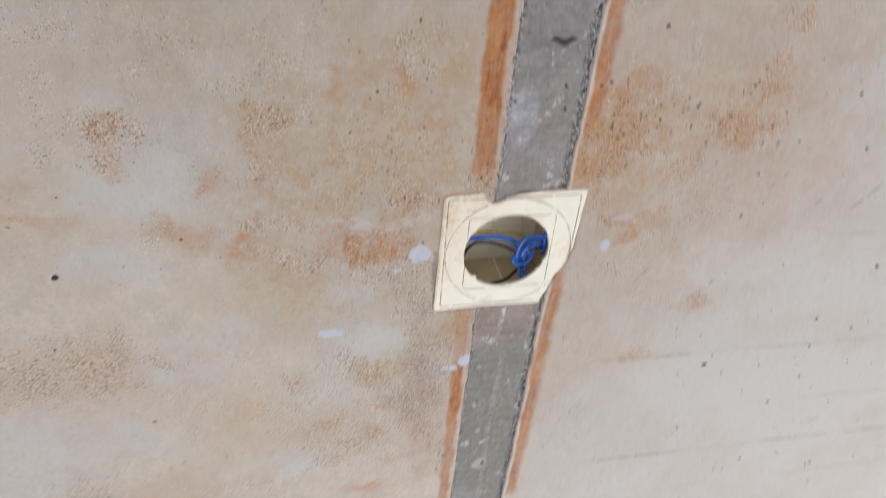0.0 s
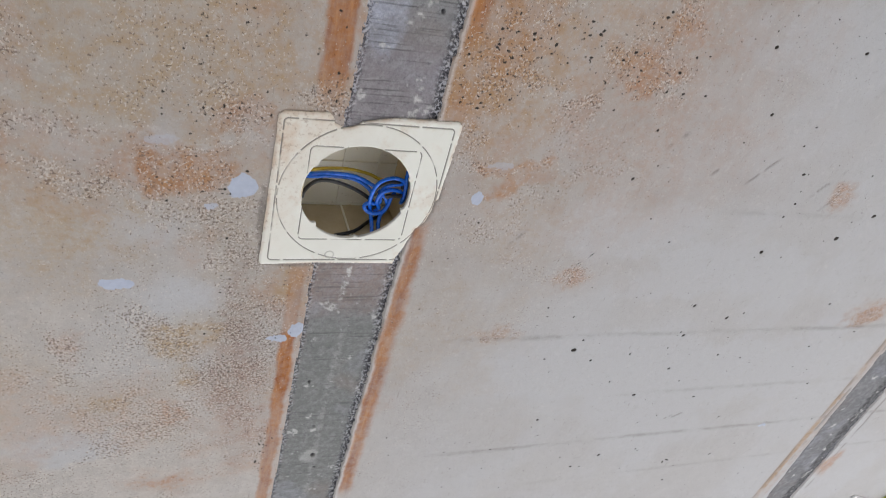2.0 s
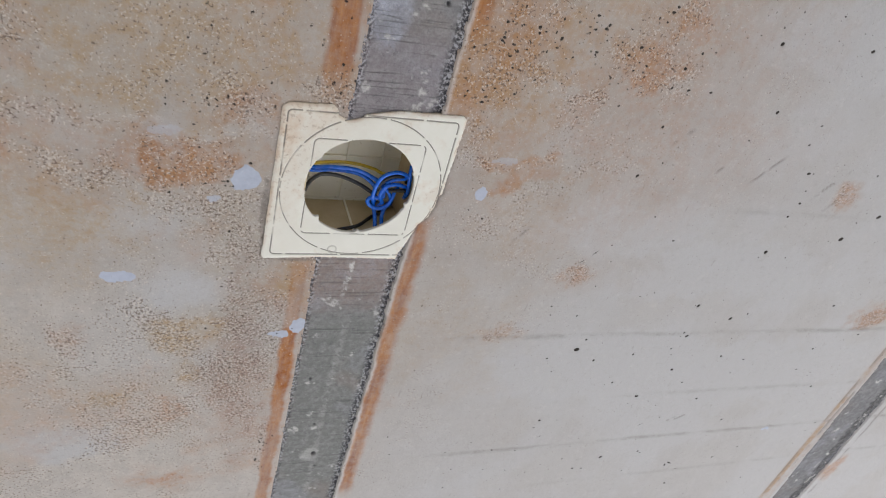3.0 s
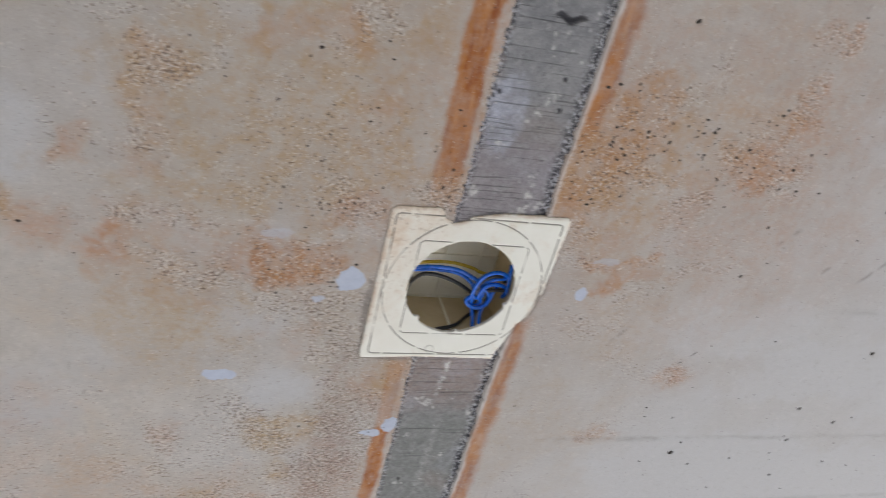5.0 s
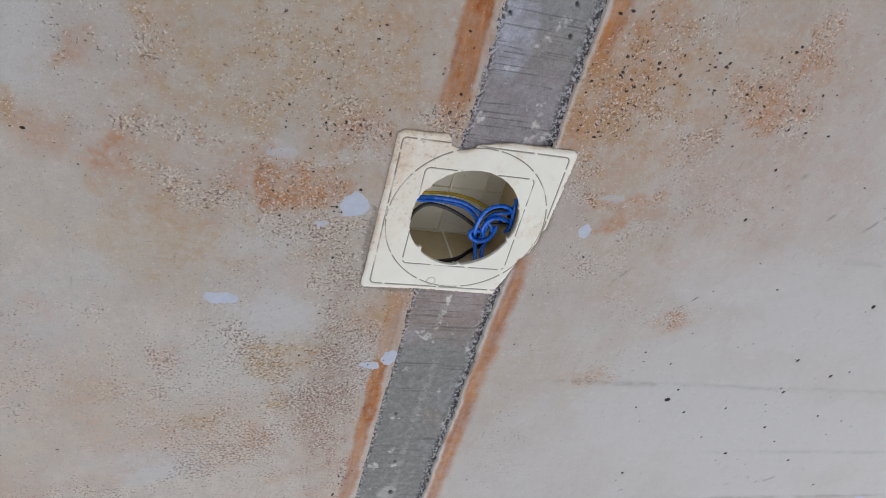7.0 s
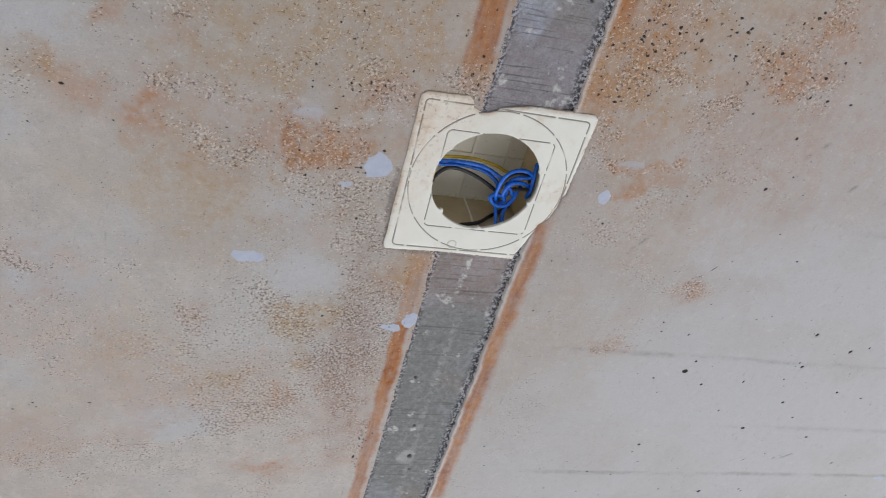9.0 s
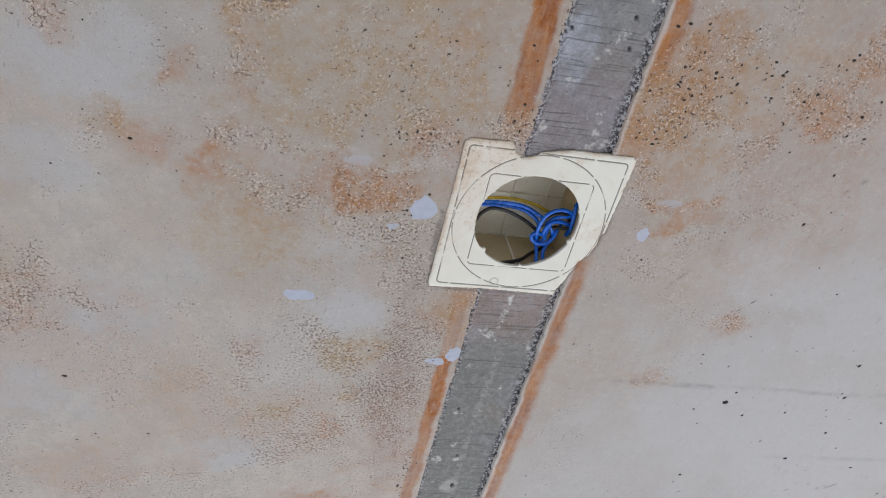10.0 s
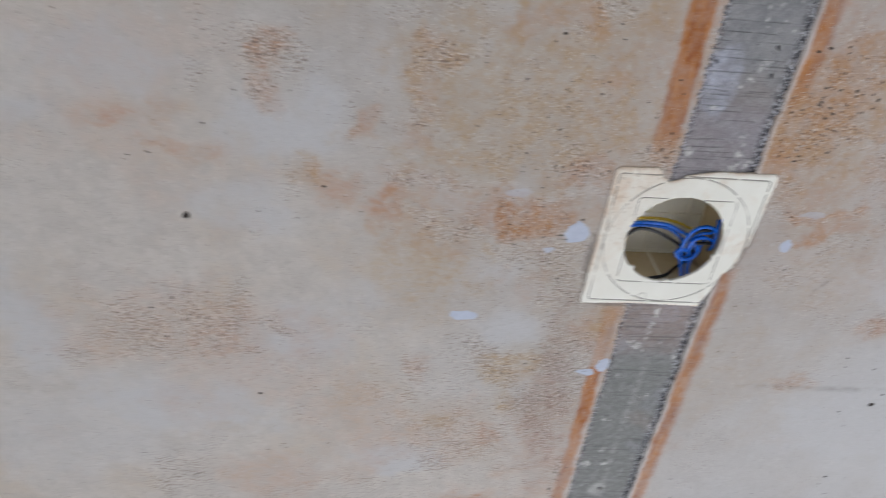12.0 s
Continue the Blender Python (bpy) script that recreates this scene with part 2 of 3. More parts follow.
def plate_material():
    n = Nodes("cream_plastic_plate")
    c = n.mix(n.span(n.noise(45, 4), 0.35, 0.7), (0.735, 0.735, 0.668), (0.785, 0.788, 0.728))
    c = n.mix(n.calc("MULTIPLY", n.value("dirt"), n.span(n.noise(120, 5, 0.7), 0.3, 0.65, 0.2, 1.0)), c, (0.62, 0.49, 0.37))
    c = n.mix(n.calc("MULTIPLY", n.span(n.noise(480, 3, 0.7), 0.57, 0.66), n.span(n.value("dirt"), 0.1, 0.7, 0.0, 0.55)), c, (0.36, 0.29, 0.22))
    c = n.mix(n.value("groove"), c, (0.13, 0.115, 0.10))
    n.bump(n.noise(260, 4), 0.12, 0.0008)
    return n.done(c, n.span(n.noise(90, 3), 0.3, 0.7, 0.45, 0.65), spec=0.4)


def box_material():
    n = Nodes("beige_plastic_box")
    c = n.mix(n.span(n.noise(60, 4), 0.3, 0.7), (0.84, 0.82, 0.71), (0.89, 0.875, 0.78))
    c = n.mix(n.span(n.noise(300, 3, 0.7), 0.62, 0.74, 0.0, 0.5), c, (0.45, 0.38, 0.28))
    n.bump(n.noise(300, 3), 0.1, 0.0006)
    return n.done(c, 0.5, spec=0.4)


def shaded_side_material():
    """The sides of the box: same plastic, its shade put into a browner colour."""
    n = Nodes("shaded_box_side")
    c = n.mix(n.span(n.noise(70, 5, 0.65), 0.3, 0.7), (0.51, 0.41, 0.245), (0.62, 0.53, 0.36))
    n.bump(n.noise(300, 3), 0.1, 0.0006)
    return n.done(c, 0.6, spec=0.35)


def wire_material(name, colour, rough=0.24):
    n = Nodes(name)
    dust = n.span(n.noise(350, 4, 0.7), 0.58, 0.78, 0.0, 0.22)
    return n.done(n.mix(dust, colour, tuple(0.6 * v + 0.12 for v in colour)), n.span(n.noise(200, 3), 0.3, 0.7, rough - 0.08, rough + 0.12), spec=0.5)


def plain_material(name, a, b, scale=6.0, rough=0.9):
    n = Nodes(name)
    c = n.mix(n.span(n.noise(scale, 6), 0.35, 0.65), a, b)
    n.bump(n.noise(scale * 30, 4), 0.3, 0.003)
    return n.done(c, rough, spec=0.25)


CONCRETE, MORTAR, PLATE, BOX, SHADED_SIDE = concrete_material(), mortar_material(), plate_material(), box_material(), shaded_side_material()
BLUE = wire_material("blue_insulation", (0.012, 0.145, 0.70))
BLACK = wire_material("black_insulation", (0.012, 0.012, 0.014), 0.4)
YELLOW = wire_material("yellow_insulation", (0.50, 0.36, 0.03))
PLASTER = plain_material("rough_plaster", (0.58, 0.57, 0.56), (0.68, 0.67, 0.66))
SCREED = plain_material("cement_screed", (0.54, 0.54, 0.535), (0.64, 0.635, 0.63), 3.0)

# ---------------------------------------------------------------- outline of the broken flange, in mm
def to_outline(px, py, ring):
    """Distance in mm to a closed outline, below zero inside."""
    best, inside = np.full(px.shape, 1e9), np.zeros(px.shape, bool)
    for (ax, ay), (bx, by) in zip(ring, ring[1:] + ring[:1]):
        ex, ey = bx - ax, by - ay
        t = np.clip(((px - ax) * ex + (py - ay) * ey) / (ex * ex + ey * ey), 0, 1)
        best = np.minimum(best, np.hypot(px - ax - t * ex, py - ay - t * ey))
        inside ^= ((ay > py) != (by > py)) & (px < ax + (py - ay) * ex / (ey if ey else 1e-9))
    return np.where(inside, -best, best)


FLANGE = [(-47.5, -51.2), (-24.5, -52), (-22, -49.5), (-20.8, -45.8), (-15, -43.6), (-10.5, -44.6), (-6.4, -47.4), (-1, -48.6), (5.6, -50.2), (12, -51.2), (49, -51.8),
          (51.3, -49.8), (50.2, -22), (49.2, 0.5), (47.4, 3.0), (46.8, 9), (44.4, 17.5), (41.5, 21.5), (39.0, 22.9), (38.2, 28), (36.4, 33), (34, 40), (31.4, 46), (30.2, 50.8),
          (12, 50.4), (-20, 50.0), (-50.6, 51.0), (-52, 49), (-51.3, 0), (-50.4, -48.8)]

# ---------------------------------------------------------------- ceiling
# The plan of the ceiling is in mm from the middle of the electrical box: x along the room's width, y along the mortar joints.
def joint_edges(y, seed, left, right):
    """Ragged left and right edge of a mortar joint at y."""
    wave = 3.2 * (fbm(y, 0 * y + seed, 120, seed, 3) - 0.5)
    lft = left + wave * 0.6 - 5.0 * step(-95, 60, y) - 0.007 * np.maximum(y - 60, 0) + 2.2 * (fbm(y, 0 * y, 14, seed + 3, 4, 0.7) - 0.5)
    rgt = right + wave * 0.8 - 0.010 * (y + 50) + 4.0 * (fbm(y, 0 * y, 16, seed + 5, 4, 0.75) - 0.5)
    if left > 300:
        # the far joint leans a little away
        lft, rgt = lft + 0.058 * np.maximum(y - 190, 0), rgt + 4.5 + 0.018 * (y - 230)
    return lft, rgt


JOINTS = ((11, -14.0, 36.0), (29, 577.5, 627.5))
xs = np.concatenate([[-1800, -1000, -620], np.arange(-500, -290, 1.7), np.arange(-290, 340, 1.0), np.arange(340, 960, 2.0), [1050, 1500, 2400]])
ys = np.concatenate([[-2000, -1000, -420], np.arange(-260, 330, 1.0), np.arange(330, 600, 2.0), [700, 1200, 2400]])
X, Y = np.meshgrid(xs, ys, indexing="ij")
WX = X + 16 * (fbm(X, Y, 40, 101, 4) - 0.5) * 2
WY = Y + 16 * (fbm(X, Y, 40, 151, 4) - 0.5) * 2

RAG = 1.5 * (fbm(X, Y, 14, 171, 5, 0.7) - 0.5)
MOTTLE = step(0.36, 0.62, fbm(X, Y, 9, 181, 4, 0.7))


def blots(rows, soft=0.55):
    """Stains with ragged edges: x, y, half width, half depth, strength."""
    total = np.zeros_like(X)
    for x, y, rx, ry, s in rows:
        d = np.hypot((WX - x) / rx, (WY - y) / ry) + RAG
        total = np.maximum(total, s * step(1.0 + soft, 1.0 - soft, d))
    return total


# brownish pink stains, first round the box, then the far parts
warm = blots([(-92, -14, 21, 12, 1.0), (-64, -43, 17, 11, 0.85), (62, -98, 30, 38, 0.9), (50, -66, 16, 16, 0.9), (150, -98, 26, 18, 0.8), (165, -126, 18, 20, 0.75),
              (92, -25, 25, 5, 0.9), (88, -9, 12, 9, 1.0), (163, 60, 17, 12, 0.6), (123, 117, 15, 9, 0.45), (-102, -131, 25, 10, 0.6), (-80, -134, 6, 9, 0.95),
              (-103, 184, 9, 11, 0.75), (-107, 261, 24, 9, 0.7), (-155, 112, 9, 10, 0.5), (-34, 78, 10, 24, 0.5), (120, -70, 14, 8, 0.55)])
warm = np.maximum(warm, blots([(-165, -112, 14, 10, 0.75), (-198, -69, 4, 7, 0.6), (-212, -27, 16, 14, 0.6), (-186, -18, 11, 10, 0.8), (-170, -96, 12, 18, 0.5),
                               (-252, -111, 9, 9, 0.95), (-252, -86, 8, 12, 0.5), (-304, -75, 13, 7, 0.55), (-295, -45, 24, 7, 0.5), (-338, -64, 26, 8, 0.5),
                               (-257, 233, 36, 26, 0.4), (-326, 86, 60, 38, 0.42), (370, -8, 14, 12, 0.7), (507, 112, 24, 13, 0.85), (164, -168, 14, 11, 0.6)]))
wash = step(1.5, 0.3, np.hypot((WX - 70) / 190, (WY + 85) / 105)) * (0.3 + 0.6 * fbm(X, Y, 46, 221, 5, 0.65))
warm = np.clip(np.maximum(1.1 * warm, 0.62 * wash) + 0.5 * step(0.50, 0.70, fbm(X, Y, 80, 211, 6, 0.65)) * (0.25 + 0.75 * step(110, 30, X)) * step(420, 150, X + 0.9 * Y) * (0.45 + 0.55 * step(-300, -110, X)), 0, 1) * (0.5 + 0.5 * MOTTLE)
# yellowish stains
ochre = blots([(-115, -68, 10, 16, 0.8), (-87, -73, 9, 11, 0.7), (-148, -57, 5, 6, 1.0), (-93, 115, 18, 13, 0.95), (-88, 144, 9, 9, 0.8), (-141, 163, 8, 8, 0.8), (-172, -81, 9, 14, 0.6),
               (-225, -36, 12, 11, 0.6), (-295, 177, 10, 6, 0.6), (-110, -85, 70, 52, 0.75), (-160, 30, 40, 44, 0.6), (-175, 8, 14, 8, 0.6), (-75, -120, 34, 44, 0.5), (-28, 70, 6, 20, 0.6), (70, -95, 44, 42, 0.6), (105, -112, 50, 34, 0.4)])
ochre = np.clip(ochre + 0.30 * step(0.52, 0.72, fbm(X, Y, 70, 307, 5)) * step(250, 60, X), 0, 1) * (0.45 + 0.55 * MOTTLE)
# reddish brown worn field below the box
maroon = blots([(-54, 150, 20, 70, 0.7), (-56, 160, 18, 28, 0.8), (-62, 70, 10, 24, 0.45), (-66, -43, 15, 9, 0.35)], 0.7) * (0.4 + 0.6 * MOTTLE)
# bluish pale bare areas
pale = blots([(-97, 77, 24, 16, 1.0), (-226, -66, 22, 26, 0.9), (-244, -62, 36, 22, 0.95), (-332, -97, 34, 20, 0.8), (-165, 206, 32, 15, 0.95), (-325, 157, 62, 26, 0.9), (-407, 88, 20, 42, 0.9),
              (-236, 86, 28, 23, 0.8), (-270, -12, 28, 16, 0.8), (-194, -100, 11, 17, 0.5), (-110, 26, 22, 14, 0.6), (-84, -29, 30, 5, 0.7), (-380, -60, 14, 9, 0.6), (-200, 60, 22, 18, 0.5)])
pale = np.maximum(pale, blots([(290, -128, 60, 26, 0.8), (105, -90, 9, 30, 0.6), (200, 20, 60, 20, 0.7), (250, 160, 90, 28, 0.75), (300, 60, 80, 24, 0.6), (-400, 190, 70, 40, 0.5), (420, 180, 80, 40, 0.6)]))
pale = np.clip(pale + (0.62 + 0.35 * step(0.40, 0.66, fbm(X, Y, 110, 401, 4))) * step(60, 300, X + 0.6 * Y) + 0.35 * step(0.52, 0.75, fbm(X, Y, 80, 431, 4)), 0, 1)
# cream tone, stronger away from the joint towards low x and high y
cream = 0.75 * step(-90, -260, X - 0.75 * Y + 110 * (fbm(X, Y, 60, 441, 5) - 0.5)) * (0.5 + 0.5 * MOTTLE)
pale *= 1 - 0.7 * warm
# thin smears of filler
sx, sy = X + 7 * (fbm(X, Y, 7, 503, 4, 0.65) - 0.5), Y + 7 * (fbm(X, Y, 7, 523, 4, 0.65) - 0.5)
skim = np.zeros_like(X)
for x, y, rx, ry, s in ((-65.5, -4, 7.4, 7.2, 1.0), (-23, 107, 5.4, 6.2, 1.0), (-35, 114, 6.5, 2.8, 0.8), (-129, 66, 9, 3.4, 0.85), (74, -1, 4.0, 4.2, 0.8),
                        (-106, -30, 9, 4, 0.40), (83, -24, 10, 2.6, 0.40), (-81, 10, 3.2, 3.0, 0.5), (-70, 3, 2, 2, 0.5), (478, 272, 5, 2.2, 0.9)):
    skim = np.maximum(skim, s * step(1.25, 0.80, np.hypot((sx - x) / rx, (sy - y) / ry)))

# joints: rust bands beside them, a pale lip on their rim, and the recess itself
rust, lip, recess, line = (np.zeros_like(X) for _ in range(4))
for n, (seed, left, right) in enumerate(JOINTS):
    lft, rgt = (e[None, :] for e in joint_edges(ys, seed, left, right))
    recess = np.maximum(recess, ((X > lft + 0.5) & (X < rgt - 0.5)) * 1.0)
    lip = np.maximum(lip, 0.6 * step(3.6, 1.2, X - rgt + 2.5 * (fbm(X, Y, 6, seed + 8, 3) - 0.5)) * (X > rgt - 1) * step(0.25, 0.5, fbm(X, Y, 25, seed + 7, 3)))
    lip = np.maximum(lip, 0.10 * step(5, 3, lft - X) * (X < lft + 1) * step(0.35, 0.6, fbm(X, Y, 25, seed + 9, 3)))
    warm = np.maximum(warm, 0.6 * step(9, 3, lft - X) * (X < lft + 1) * (0.4 + 0.6 * MOTTLE) * (n == 0))
    wob = 6.0 * (fbm(X, Y, 22, seed + 13, 5, 0.65) - 0.5)
    a = step(-18.5, -15.5, X - (left + 2 + wob - 4)) * (0.88 + 0.12 * MOTTLE) * step(-4.0, -6.5, X - (left + 2 + wob - 1) + 5.0 * step(-20, 60, Y))
    edge_r = X - (right - 0.010 * (Y + 50)) - 0.6 * wob
    b = step(0.5, 3.0, edge_r) * step(16.5, 8.5, edge_r + 5.0 * (fbm(X, Y, 9, seed + 17, 4, 0.7) - 0.5)) * (0.8 + 0.2 * MOTTLE)
    if n == 0:
        fade_a = 0.9 + 0.1 * step(0.32, 0.58, fbm(X * 0.4, Y, 60, seed + 15, 3))
        fade_a = fade_a * np.where(Y < 0, step(-46, -84, Y), (0.45 + 0.55 * step(104, 114, Y) - 0.25 * step(160, 190, Y)) * step(45, 60, Y))
        fade_b = np.where(Y < 0, 1.15 * step(-70, -130, Y), step(10, 30, Y) * step(315, 290, Y)) * (0.5 + 0.5 * step(0.3, 0.5, fbm(X * 0.4, Y, 50, seed + 19, 3)))
        rust = np.maximum(rust, np.maximum(a * fade_a, b * fade_b * 0.85))
    else:
        a = step(-21, -17, X - left) * step(-9, -13, X - left)
        a *= 0.3 + 0.7 * step(0.4, 0.6, fbm(X, Y, 34, 37, 4))
        for off in (left - 17, left - 9, right + 14):
            line = np.maximum(line, 0.8 * step(2.6, 0.4, np.abs(X - off + wob * 0.5)) * step(0.38, 0.55, fbm(X, Y, 30, 39 + int(off), 4)))
        ochre = np.maximum(ochre, 0.85 * a)
        warm = np.maximum(warm, 0.8 * step(1.4, 0.6, np.hypot((WX - 642) / 9, (WY - 362) / 24)))
        warm = np.maximum(warm, 0.35 * step(24, 16, left - X) * (X < left) * (0.3 + 0.7 * MOTTLE))
        rust = np.maximum(rust, 0.15 * a)
rust = np.maximum(rust, 0.34 * blots([(-93, -15, 27, 11, 1.2), (58, -98, 22, 40, 0.9), (46, -62, 14, 18, 0.9), (148, -97, 30, 22, 0.4), (97, -13, 24, 6, 0.7), (-66, -43, 18, 10, 0.6)], 0.8) * (0.4 + 0.6 * MOTTLE))

# faint seams of the shuttering boards
for y0, x_from, seed in ((127.5, 70, 61), (266, 60, 67), (203, 230, 73), (4, 250, 79), (326, 200, 83)):
    wob = 2.0 * (fbm(X, 0 * X + y0, 90, seed, 3) - 0.5)
    band = step(4.2, 0.3, np.abs(Y - y0 - wob - 0.012 * (X - 300))) * step(x_from, x_from + 60, X)
    line = np.maximum(line, (0.7 if y0 in (127.5, 266) else 0.35) * band * (0.12 + 0.6 * step(0.42, 0.62, fbm(X, Y * 3, 50, seed + 2, 5, 0.75))) * (0.5 + 0.5 * MOTTLE))

for x, y, reach, turn in ((248, -35, 14, -0.88), (284, -31, 18, -0.85), (115, 26, 14, -0.9), (365, -8, 24, -0.95), (350, -22, 20, -0.9), (338, 244, 14, -0.5), (352, 240, 10, -0.5), (200, -50, 12, -0.8)):
    u, v = (X - x) * math.cos(turn) + (Y - y) * math.sin(turn), (Y - y) * math.cos(turn) - (X - x) * math.sin(turn)
    line = np.maximum(line, 0.75 * step(1.6, 0.3, np.abs(v + 2.0 * (fbm(X, Y, 14, 617, 3) - 0.5))) * step(reach, reach * 0.5, np.abs(u)) * step(0.40, 0.58, fbm(X, Y, 7, 619, 3)))
line = np.maximum(line, 0.8 * step(1.3, 0.6, np.hypot((X + 53.5) / 2.4, (Y - 14) / 18) + 1.2 * (fbm(X, Y, 5, 621, 3, 0.7) - 0.5)))
line = np.maximum(line, 0.7 * step(1.3, 0.6, np.hypot((X + 10) / 45, (Y - 51.5) / 1.6) + 1.4 * (fbm(X, Y, 5, 623, 3, 0.7) - 0.5)))
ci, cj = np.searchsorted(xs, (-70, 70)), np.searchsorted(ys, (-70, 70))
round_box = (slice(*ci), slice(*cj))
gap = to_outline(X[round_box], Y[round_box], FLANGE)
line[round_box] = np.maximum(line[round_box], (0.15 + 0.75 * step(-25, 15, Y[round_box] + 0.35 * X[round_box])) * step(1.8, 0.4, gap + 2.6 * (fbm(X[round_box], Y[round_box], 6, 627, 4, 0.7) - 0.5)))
# fine grit on the worn parts, first round the box, then the far parts
grit = blots([(-91, -12, 24, 15, 0.85), (-66, -42, 18, 12, 0.95), (-84, -28, 34, 6, 0.8), (-101, 12, 9, 18, 0.85), (-111, 20, 13, 12, 0.75), (-158, -34, 36, 7, 0.9), (-54, 140, 24, 90, 0.95),
              (-56, 160, 20, 30, 1.0), (-93, 115, 22, 15, 0.85), (-103, 185, 17, 15, 0.85), (-105, 165, 64, 100, 0.66), (-155, 112, 11, 11, 0.8), (-141, 163, 11, 12, 0.8),
              (150, -102, 28, 20, 0.85), (163, -130, 14, 16, 0.8), (121, -70, 17, 8, 0.9), (92, -25, 27, 5, 0.9), (60, -85, 26, 40, 0.62)])
grit = np.maximum(grit, blots([(163, 60, 18, 12, 0.8), (123, 117, 16, 10, 0.65), (370, -8, 15, 13, 0.85), (507, 112, 24, 14, 0.85), (164, -168, 14, 10, 0.8), (-71, -146, 10, 12, 0.95),
                               (-165, -112, 15, 11, 0.85), (-186, -131, 14, 7, 0.85), (-239, -102, 8, 8, 0.9), (-172, -78, 9, 13, 0.6), (-252, -111, 11, 11, 0.9), (-252, -86, 9, 13, 0.8),
                               (-288, -97, 7, 8, 0.7), (-326, 86, 64, 40, 0.85), (-326, 230, 30, 30, 0.95), (-225, -36, 12, 10, 0.6), (-28, -60, 10, 12, 0.9), (70, 20, 16, 16, 0.4)]))
grit = np.maximum(grit, blots([(-80, 30, 24, 26, 0.6), (-130, -5, 16, 14, 0.7), (-150, -10, 10, 8, 0.75), (-70, 55, 22, 20, 0.75), (-215, 130, 50, 26, 0.5), (-200, 245, 60, 24, 0.55), (-95, -75, 50, 34, 0.5), (130, -30, 60, 24, 0.3), (150, -21, 50, 3, 0.8)]))
grit = np.clip(grit * (0.5 + 0.5 * step(0.36, 0.60, fbm(X, Y, 15, 601, 5, 0.7))) * (0.6 + 0.4 * MOTTLE) + 0.42 * step(0.54, 0.70, fbm(X, Y, 30, 611, 6, 0.7)) * step(380, 120, X + 0.6 * Y), 0, 1)
grit = np.clip(1.12 * grit + 0.17, 0, 1) * (1 - skim) * (1 - 0.55 * rust) * (1 - 0.6 * step(0.4, 0.9, pale) * step(0.75, 0.4, grit))
pitted = blots([(72, -100, 44, 48, 0.8), (150, -98, 30, 30, 0.8), (-95, -8, 34, 24, 0.7), (-70, -48, 34, 12, 0.9), (-60, 60, 24, 36, 0.6), (-60, 150, 26, 60, 0.8),
                (-333, 86, 50, 34, 0.6), (-330, 232, 34, 18, 0.8), (-60, -100, 30, 40, 0.35), (271, -135, 44, 10, 0.8)], 0.7)

# open pores, dented, with the shade inside also put into the colour
pore, dent = np.zeros_like(X), np.zeros_like(X)
rng = np.random.default_rng(5)


def add_pore(x, y, r, stretch, turn, depth):
    i0, i1 = np.searchsorted(xs, (x - 3 * r - 3, x + 3 * r + 3))
    j0, j1 = np.searchsorted(ys, (y - 3 * r - 3, y + 3 * r + 3))
    u, v = X[i0:i1, j0:j1] - x, Y[i0:i1, j0:j1] - y
    u, v = (u * math.cos(turn) + v * math.sin(turn)) / stretch, v * math.cos(turn) - u * math.sin(turn)
    far_off = np.hypot(u, v) + 0.45 * r * (vnoise(u + 50 * x, v + 50 * y, 1.2, 7) - 0.5)
    near = np.clip(0.5 + (r - far_off) / 2.4, 0, 1)
    pore[i0:i1, j0:j1] = np.maximum(pore[i0:i1, j0:j1], near)
    dent[i0:i1, j0:j1] = np.maximum(dent[i0:i1, j0:j1], near * step(1.6 * r, 0.3 * r, far_off) * depth)


for x, y, r in ((199.6, 141.4, 2.9), (398, 27, 3.2), (81, 18, 1.5), (295, 97, 2.3), (329, 41, 2.8), (81, -166, 2.0), (-221.5, -27, 1.6), (-265, 143, 1.8), (422, 4, 2.9),
                (337, 112, 2.3), (446, 100, 2.2), (302, 131, 2.0), (287, 205, 2.2), (198, 228, 2.0), (-23, -74, 1.5), (-302, -3, 3.0), (308, 172, 2.2), (354, 158, 2.0),
                (287, 292, 2.2), (497, 209, 2.0), (460, 154, 1.8), (264, -74, 2.2), (312, -122, 2.0), (239, -118, 2.0), (179, -95, 1.9), (392, 352, 2.2), (423, 351, 1.8),
                (383, 164, 1.7), (252, 184, 1.4), (459, 182, 1.5)):
    add_pore(x, y, 0.62 * r, rng.uniform(1.1, 1.7), rng.uniform(-0.9, 0.1), 1.2)
for cx, cy, rx, ry, count in ((70, -102, 30, 24, 46), (145, -95, 36, 26, 34), (271, -135, 60, 14, 34), (-80, -46, 34, 10, 12), (-100, -6, 24, 16, 12), (-333, 86, 44, 28, 46), (300, 120, 130, 90, 44),
                              (-330, 232, 28, 16, 26), (-254, -100, 14, 24, 14), (-322, -45, 36, 16, 16), (-62, 80, 18, 40, 26), (-70, -100, 40, 44, 60), (60, -40, 30, 30, 12)):
    for _ in range(count):
        add_pore(rng.normal(cx, rx * 0.6), rng.normal(cy, ry * 0.6), 0.30 + 0.62 * rng.random() ** 3, rng.uniform(1, 1.9), rng.uniform(-1.2, 0.3), 0.6)
for _ in range(420):
    add_pore(rng.uniform(-460, 560), rng.uniform(-200, 420), 0.30 + 0.42 * rng.random() ** 3, rng.uniform(1, 2), rng.uniform(-1.2, 0.3), 0.5)
